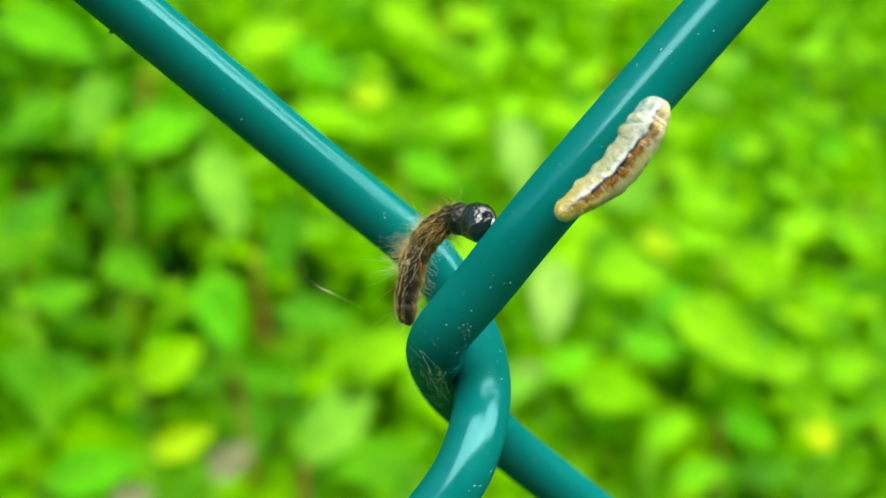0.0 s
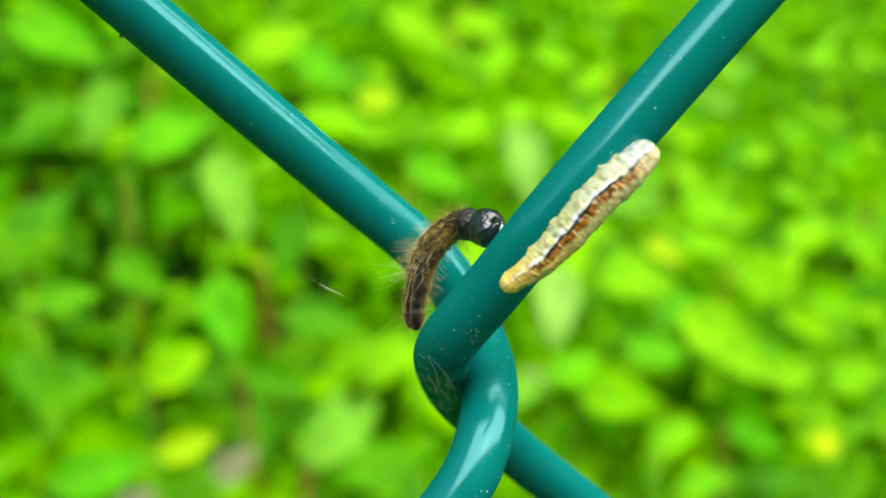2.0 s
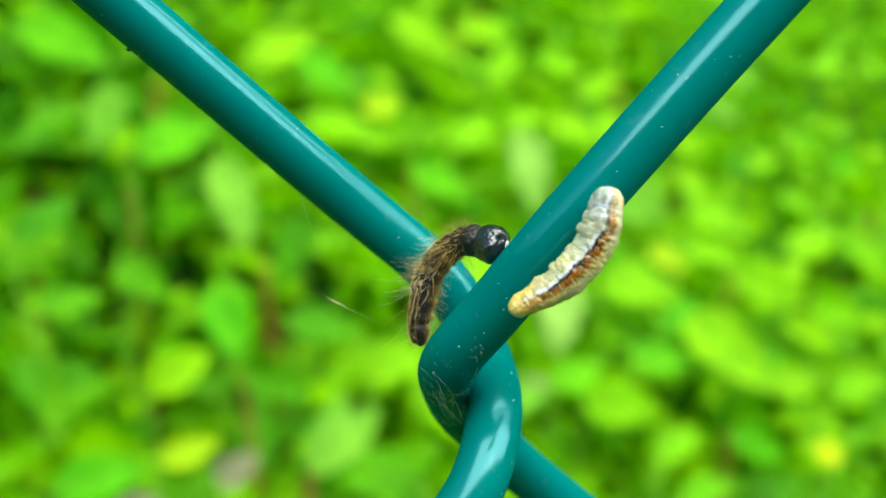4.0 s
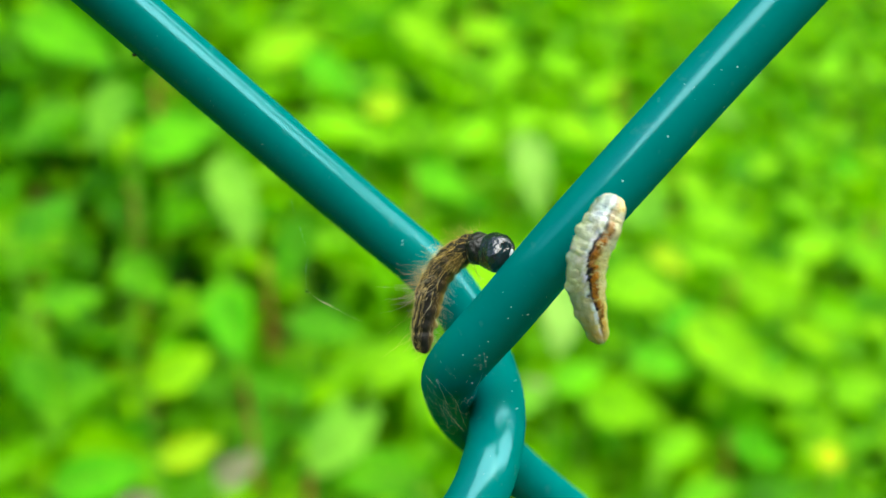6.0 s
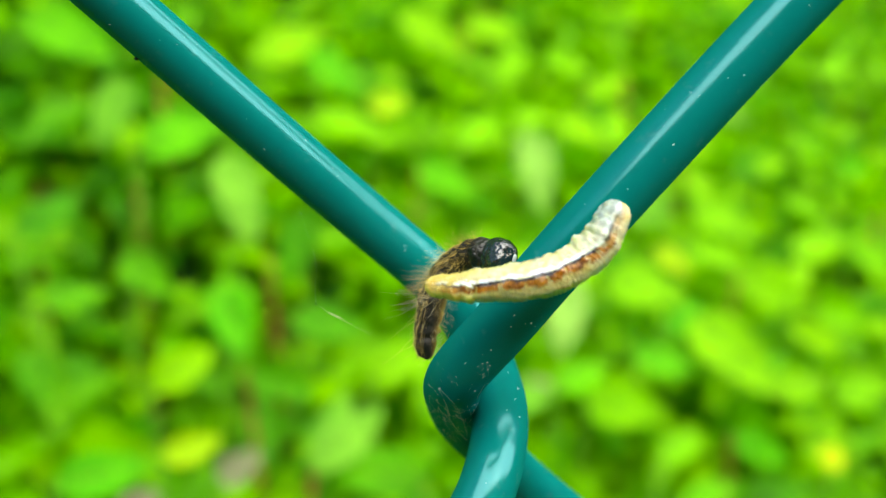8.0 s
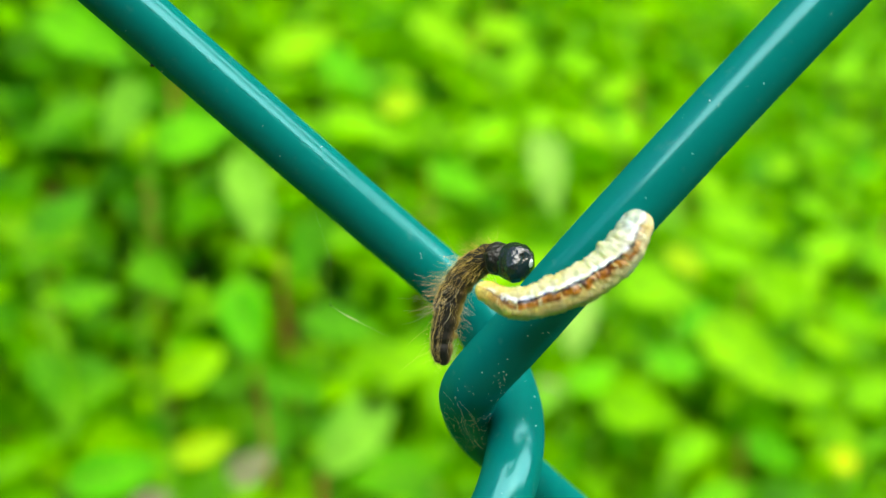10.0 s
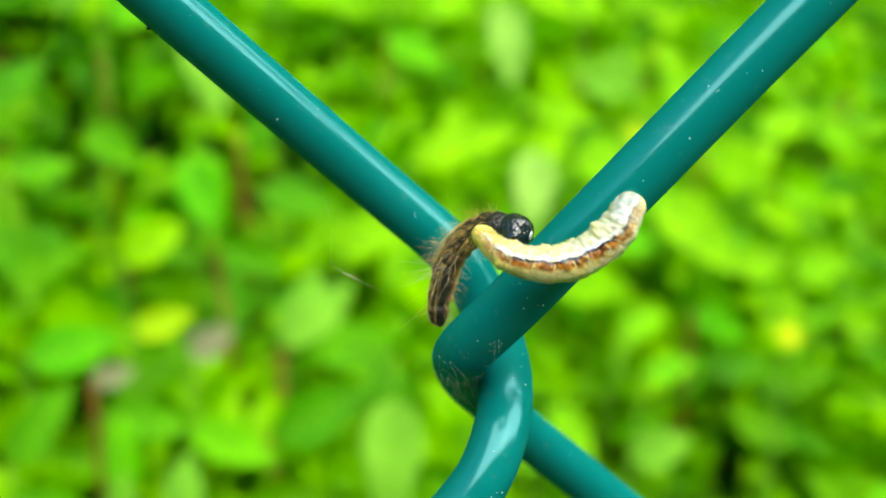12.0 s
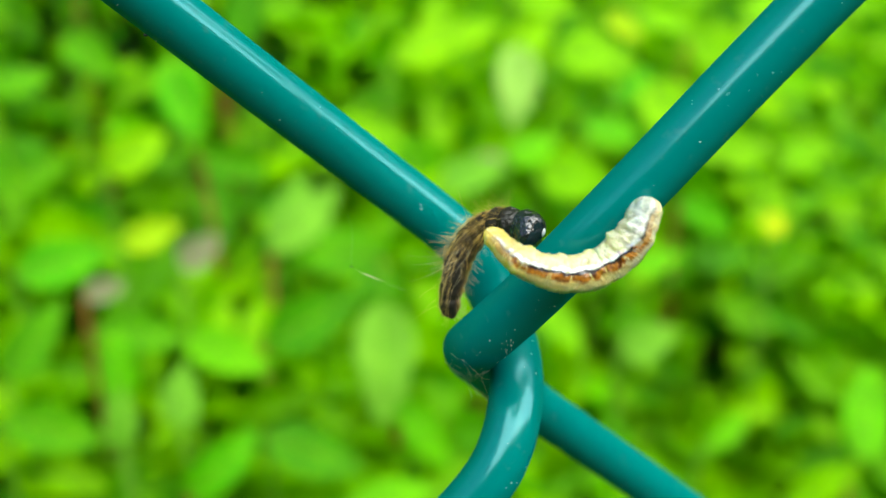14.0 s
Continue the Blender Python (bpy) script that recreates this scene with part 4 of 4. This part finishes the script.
def build_larva():
    thing = tagged(new("hoverfly_larva"), "cream wrinkled larva with rust and black side stripe on wire", "larva")
    thing.location = (0, 0, H)
    pieces = []

    def radius_at(along, k):
        return larva_girth(max(0.0, min(1.0, along / PITCH / (SEGMENTS - 1))))
    for k in range(SEGMENTS):
        bm = bmesh.new()
        long, rings, sides = 1.1 if k < SEGMENTS - 1 else 0.7, 30, 56
        grid = []
        for i in range(rings + 1):
            u = i / rings * 2 - 1
            along = u * long + k * PITCH
            full = max(0.0, 1 - abs(u) ** (2.0 if k == SEGMENTS - 1 and u > 0 else 3.0 if k == 0 and u < 0 else 5.0)) ** 0.5
            fold = 0.022 * math.cos(along * 2 * math.pi / 0.31) * (0.5 + noise.noise(Vector((along * 1.7, 8, 1))))
            # fleshy lobes of uneven size along both flanks
            bump = max(0.0, math.cos(along * math.pi / 0.93)) ** 2 * (0.03 + 0.19 * max(0, 0.5 + noise.noise(Vector((along * 0.9, 0, 5)))))
            bump += 0.06 * noise.noise(Vector((along * 2.6, 3, 0)))
            ring = []
            for j in range(sides):
                a = 2 * math.pi * j / sides
                lobe = bump * max(0, -math.cos(a)) ** 4 + 0.45 * bump * max(0, math.cos(a)) ** 5
                spot = Vector((along * 1.5, 1.7 * math.cos(a), 1.7 * math.sin(a)))
                grain = noise.noise(spot) * 0.06 + noise.noise(spot * 2.7) * 0.07 + noise.noise(spot * 6) * 0.065 + noise.noise(spot * 11) * 0.03
                r = radius_at(along, k) * full * (1 + fold + lobe + grain)
                ring.append((u * long, r * math.cos(a), 0.86 * r * math.sin(a)))
            grid.append(ring)
        rear, front = bm.verts.new((-long * MM, 0, 0)), bm.verts.new((long * MM, 0, 0))
        rows = [[bm.verts.new(Vector(p) * MM) for p in ring] for ring in grid[1:-1]]
        for a, b in zip(rows, rows[1:]):
            for j in range(sides):
                bm.faces.new((a[j], a[(j + 1) % sides], b[(j + 1) % sides], b[j]))
        for j in range(sides):
            bm.faces.new((rear, rows[0][(j + 1) % sides], rows[0][j]))
            bm.faces.new((front, rows[-1][j], rows[-1][(j + 1) % sides]))
        bmesh.ops.recalc_face_normals(bm, faces=bm.faces)
        piece = part("body_segment", bm, LARVA_SKIN, thing)
        # the place of each point along the whole skin, so that its pattern runs on from segment to segment
        where = piece.data.attributes.new("skin", "FLOAT_VECTOR", "POINT")
        for v in piece.data.vertices:
            where.data[v.index].vector = v.co + Vector((k * PITCH * MM, 0, 0))
        pieces.append(piece)
    return pieces


def larva_poses(points, lift, turn):
    """The pose of each body segment when the body lies along these points (mm, rear to front)."""
    line = spline(points, 24)
    run = [0.0]
    for a, b in zip(line, line[1:]):
        run.append(run[-1] + (b - a).length)
    start, end = 0.75, run[-1] - 0.45
    out = []
    for k in range(SEGMENTS):
        want = start + (end - start) * k / (SEGMENTS - 1)
        i = next(j for j in range(1, len(run)) if run[j] >= want or j == len(run) - 1)
        f = (want - run[i - 1]) / max(1e-6, run[i] - run[i - 1])
        place = line[i - 1].lerp(line[i], f)
        way = (line[min(i + 4, len(line) - 1)] - line[max(i - 5, 0)]).normalized()
        top = Vector((turn, -0.85, lift))
        top = (top - way * top.dot(way)).normalized()
        m = Matrix((way, top.cross(way), top)).transposed().to_4x4()
        m.translation = place * MM
        out.append(m)
    return out


def motions(pieces, caterpillar, silk):
    # seconds, then six places along the larva's back, from rear to front, in mm from the wire crossing
    body = [
        (0.0, (10.93, -9.50, 11.07), (10.06, -9.70, 9.75), (9.14, -9.80, 8.46), (8.04, -9.80, 7.31), (6.69, -9.80, 6.46), (5.31, -9.80, 5.64)),
        (0.2, (10.75, -9.50, 11.22), (9.75, -9.70, 9.99), (8.75, -9.80, 8.76), (7.75, -9.80, 7.53), (6.67, -9.80, 6.36), (5.30, -9.80, 5.53)),
        (0.4, (10.61, -9.50, 11.04), (9.38, -9.70, 9.69), (8.17, -9.80, 8.31), (7.14, -9.80, 6.81), (6.28, -9.80, 5.17), (5.42, -9.80, 3.51)),
        (0.6, (10.69, -9.50, 11.09), (9.13, -9.70, 9.46), (7.47, -9.80, 7.93), (6.41, -9.80, 5.97), (6.55, -9.80, 3.58), (7.09, -9.80, 1.14)),
        (0.8, (10.70, -9.50, 10.91), (9.33, -9.70, 9.62), (8.02, -9.80, 8.28), (6.91, -9.80, 6.79), (6.12, -9.80, 5.07), (5.49, -9.80, 3.24)),
        (1.0, (10.75, -9.50, 10.91), (9.40, -9.70, 9.61), (8.15, -9.80, 8.25), (7.04, -9.80, 6.78), (6.17, -9.80, 5.12), (5.41, -9.80, 3.37)),
        (1.2, (10.68, -9.50, 11.13), (9.04, -9.70, 9.62), (7.52, -9.80, 8.01), (6.40, -9.80, 6.11), (6.27, -9.80, 3.80), (6.59, -9.80, 1.40)),
        (1.4, (10.69, -9.50, 10.59), (8.89, -9.70, 9.02), (7.26, -9.80, 7.31), (5.78, -9.80, 5.46), (4.19, -9.80, 3.67), (2.39, -9.80, 2.10)),
        (1.6, (10.75, -9.50, 10.09), (8.92, -9.70, 8.63), (7.31, -9.80, 6.98), (5.81, -9.80, 5.22), (4.27, -9.80, 3.48), (2.52, -9.80, 1.94)),
        (1.8, (10.48, -9.50, 9.67), (8.68, -9.70, 8.36), (7.08, -9.80, 6.84), (5.57, -9.80, 5.23), (4.15, -9.80, 3.54), (2.57, -9.80, 1.97)),
        (2.0, (9.97, -9.50, 9.06), (8.26, -9.70, 7.75), (6.62, -9.80, 6.39), (5.16, -9.80, 4.85), (3.60, -9.80, 3.41), (1.76, -9.80, 2.32)),
        (2.2, (9.24, -9.50, 8.64), (7.69, -9.70, 7.47), (6.21, -9.80, 6.24), (4.79, -9.80, 4.96), (3.30, -9.80, 3.75), (1.59, -9.80, 2.86)),
        (2.4, (8.35, -9.50, 8.39), (7.43, -9.70, 6.90), (6.02, -9.80, 5.77), (4.66, -9.80, 4.60), (3.20, -9.80, 3.53), (1.57, -9.80, 2.77)),
        (2.6, (8.01, -9.50, 7.47), (7.30, -9.70, 5.96), (6.01, -9.80, 4.92), (4.60, -9.80, 3.97), (3.15, -9.80, 3.08), (1.54, -9.80, 2.50)),
        (2.8, (8.02, -9.50, 7.61), (7.51, -9.70, 5.99), (6.42, -9.80, 4.74), (4.92, -9.80, 3.87), (3.38, -9.80, 3.07), (1.81, -9.80, 2.35)),
        (3.0, (7.41, -9.50, 7.80), (7.10, -9.70, 6.12), (6.37, -9.80, 4.59), (4.98, -9.80, 3.64), (3.34, -9.80, 3.05), (1.68, -9.80, 2.53)),
        (3.2, (7.27, -9.50, 7.79), (6.97, -9.70, 6.11), (6.25, -9.80, 4.57), (4.92, -9.80, 3.56), (3.29, -9.80, 2.96), (1.63, -9.80, 2.45)),
        (5.3, (7.35, -9.50, 8.18), (6.48, -9.70, 6.51), (5.65, -9.80, 4.80), (5.00, -9.80, 2.96), (4.65, -9.80, 0.99), (4.50, -9.80, -1.07)),
        (5.5, (7.30, -9.50, 8.11), (6.32, -9.70, 6.21), (5.46, -9.80, 4.23), (5.47, -9.80, 1.94), (6.10, -9.80, -0.41), (6.93, -9.80, -2.78)),
        (5.7, (7.35, -9.50, 7.92), (5.99, -9.70, 5.85), (5.91, -9.80, 3.39), (7.52, -9.80, 1.06), (9.85, -9.80, -0.67), (12.62, -9.80, -1.55)),
        (5.9, (7.24, -9.50, 7.90), (6.55, -9.70, 6.55), (5.90, -9.80, 5.18), (5.88, -9.80, 3.57), (6.37, -9.80, 1.95), (7.08, -9.80, 0.35)),
        (6.0, (7.26, -9.50, 8.04), (6.56, -9.70, 6.68), (5.89, -9.80, 5.30), (5.71, -9.80, 3.71), (6.06, -9.80, 2.04), (6.58, -9.80, 0.38)),
        (6.1, (7.27, -9.50, 8.10), (6.09, -9.70, 5.80), (6.10, -9.80, 3.14), (7.30, -9.80, 0.46), (8.99, -9.80, -2.10), (10.99, -9.80, -4.58)),
        (6.3, (7.14, -9.50, 8.09), (5.96, -9.70, 6.03), (5.89, -9.80, 3.62), (7.16, -9.80, 1.29), (9.45, -9.80, -0.20), (12.06, -9.80, -1.12)),
        (6.5, (7.48, -9.50, 8.04), (6.18, -9.70, 5.97), (4.97, -9.80, 3.81), (3.63, -9.80, 1.70), (2.08, -9.80, -0.28), (0.59, -9.80, -2.34)),
        (6.7, (7.15, -9.50, 8.31), (5.81, -9.70, 6.10), (4.57, -9.80, 3.79), (3.20, -9.80, 1.52), (1.60, -9.80, -0.61), (-0.04, -9.80, -2.75)),
        (6.9, (7.31, -9.50, 7.93), (6.00, -9.70, 5.78), (4.74, -9.80, 3.57), (3.42, -9.80, 1.33), (2.08, -9.80, -0.92), (0.75, -9.80, -3.22)),
        (7.0, (7.39, -9.50, 8.05), (6.37, -9.70, 6.50), (5.40, -9.80, 4.89), (4.62, -9.80, 3.15), (4.30, -9.80, 1.21), (4.70, -9.80, -0.84)),
        (7.1, (7.35, -9.50, 8.09), (6.54, -9.70, 6.73), (5.58, -9.80, 5.45), (4.38, -9.80, 4.40), (2.94, -9.80, 3.71), (1.35, -9.80, 3.37)),
        (7.2, (7.31, -9.50, 8.13), (5.98, -9.70, 6.01), (3.83, -9.80, 4.82), (1.33, -9.60, 4.48), (-1.10, -9.00, 4.43), (-3.47, -8.00, 4.11)),
        (9.3, (7.39, -9.30, 8.04), (6.21, -9.80, 6.45), (4.62, -9.90, 5.26), (2.75, -9.80, 4.52), (0.89, -9.30, 3.88), (-0.68, -7.60, 3.90)),
        (10.0, (7.62, -9.30, 8.02), (6.38, -9.80, 6.37), (4.74, -9.90, 5.10), (2.81, -9.80, 4.32), (0.85, -9.30, 3.80), (-0.66, -7.60, 4.22)),
        (11.5, (7.44, -9.30, 8.12), (6.13, -9.80, 6.54), (4.43, -9.90, 5.32), (2.41, -9.80, 4.78), (0.41, -9.30, 5.08), (-0.75, -7.60, 5.97)),
        (13.0, (7.29, -9.30, 8.16), (6.20, -9.80, 6.45), (4.47, -9.90, 5.27), (2.31, -9.80, 5.23), (0.32, -9.30, 5.83), (-0.87, -7.60, 6.64)),
        (14.0, (7.63, -9.30, 8.23), (6.46, -9.80, 6.41), (4.70, -9.90, 5.04), (2.45, -9.80, 4.98), (0.37, -9.30, 5.86), (-0.82, -7.60, 6.80)),
    ]
    rows = [(t, larva_poses(points, *((0.70, -0.30) if t < 8 else (0.85, -0.10)))) for t, *points in body]
    for k, piece in enumerate(pieces):
        walk(piece, [(t, poses[k]) for t, poses in rows])
    walk(caterpillar, [
        (0.0, pose(0, 0, H)), (7.1, pose(0, 0, H)), (9.3, pose(0, 0, H + 0.0003, 0, -1.5, 0)),
        (11.0, pose(0.0001, 0, H + 0.0003, 0, -0.5, 0)), (14.0, pose(0.0003, 0, H + 0.0005, 0, 1.5, 0))])
    # the loose strand sways in the air
    walk(silk, [
        (0.0, pose(0.00135, 0, H - 0.00088)), (0.5, pose(-0.00027, 0, H + 0.00000)), (2.0, pose(0.00113, 0, H - 0.00049)), (3.0, pose(0.00130, 0, H - 0.00068)),
        (5.5, pose(0.00087, 0, H + 0.00007)), (6.5, pose(-0.00001, 0, H - 0.00003)), (7.0, pose(0.00110, 0, H - 0.00039)), (9.5, pose(0.00022, 0, H - 0.00040)),
        (10.5, pose(0.00134, 0, H + 0.00044)), (11.5, pose(0.00096, 0, H + 0.00036)), (12.5, pose(0.00131, 0, H - 0.00002)), (13.5, pose(0.00228, 0, H + 0.00024)),
        (14.0, pose(0.00175, 0, H - 0.00035))])


build_ground()
build_sky_blockers()
fence = build_fence()
leaf_kinds()
caterpillar = build_caterpillar()
pieces = build_larva()
build_shoots()
build_stalks()
build_flower()
build_silk()
silk = build_loose_silk()
build_weeds()
build_leaf_mass()
motions(pieces, caterpillar, silk)
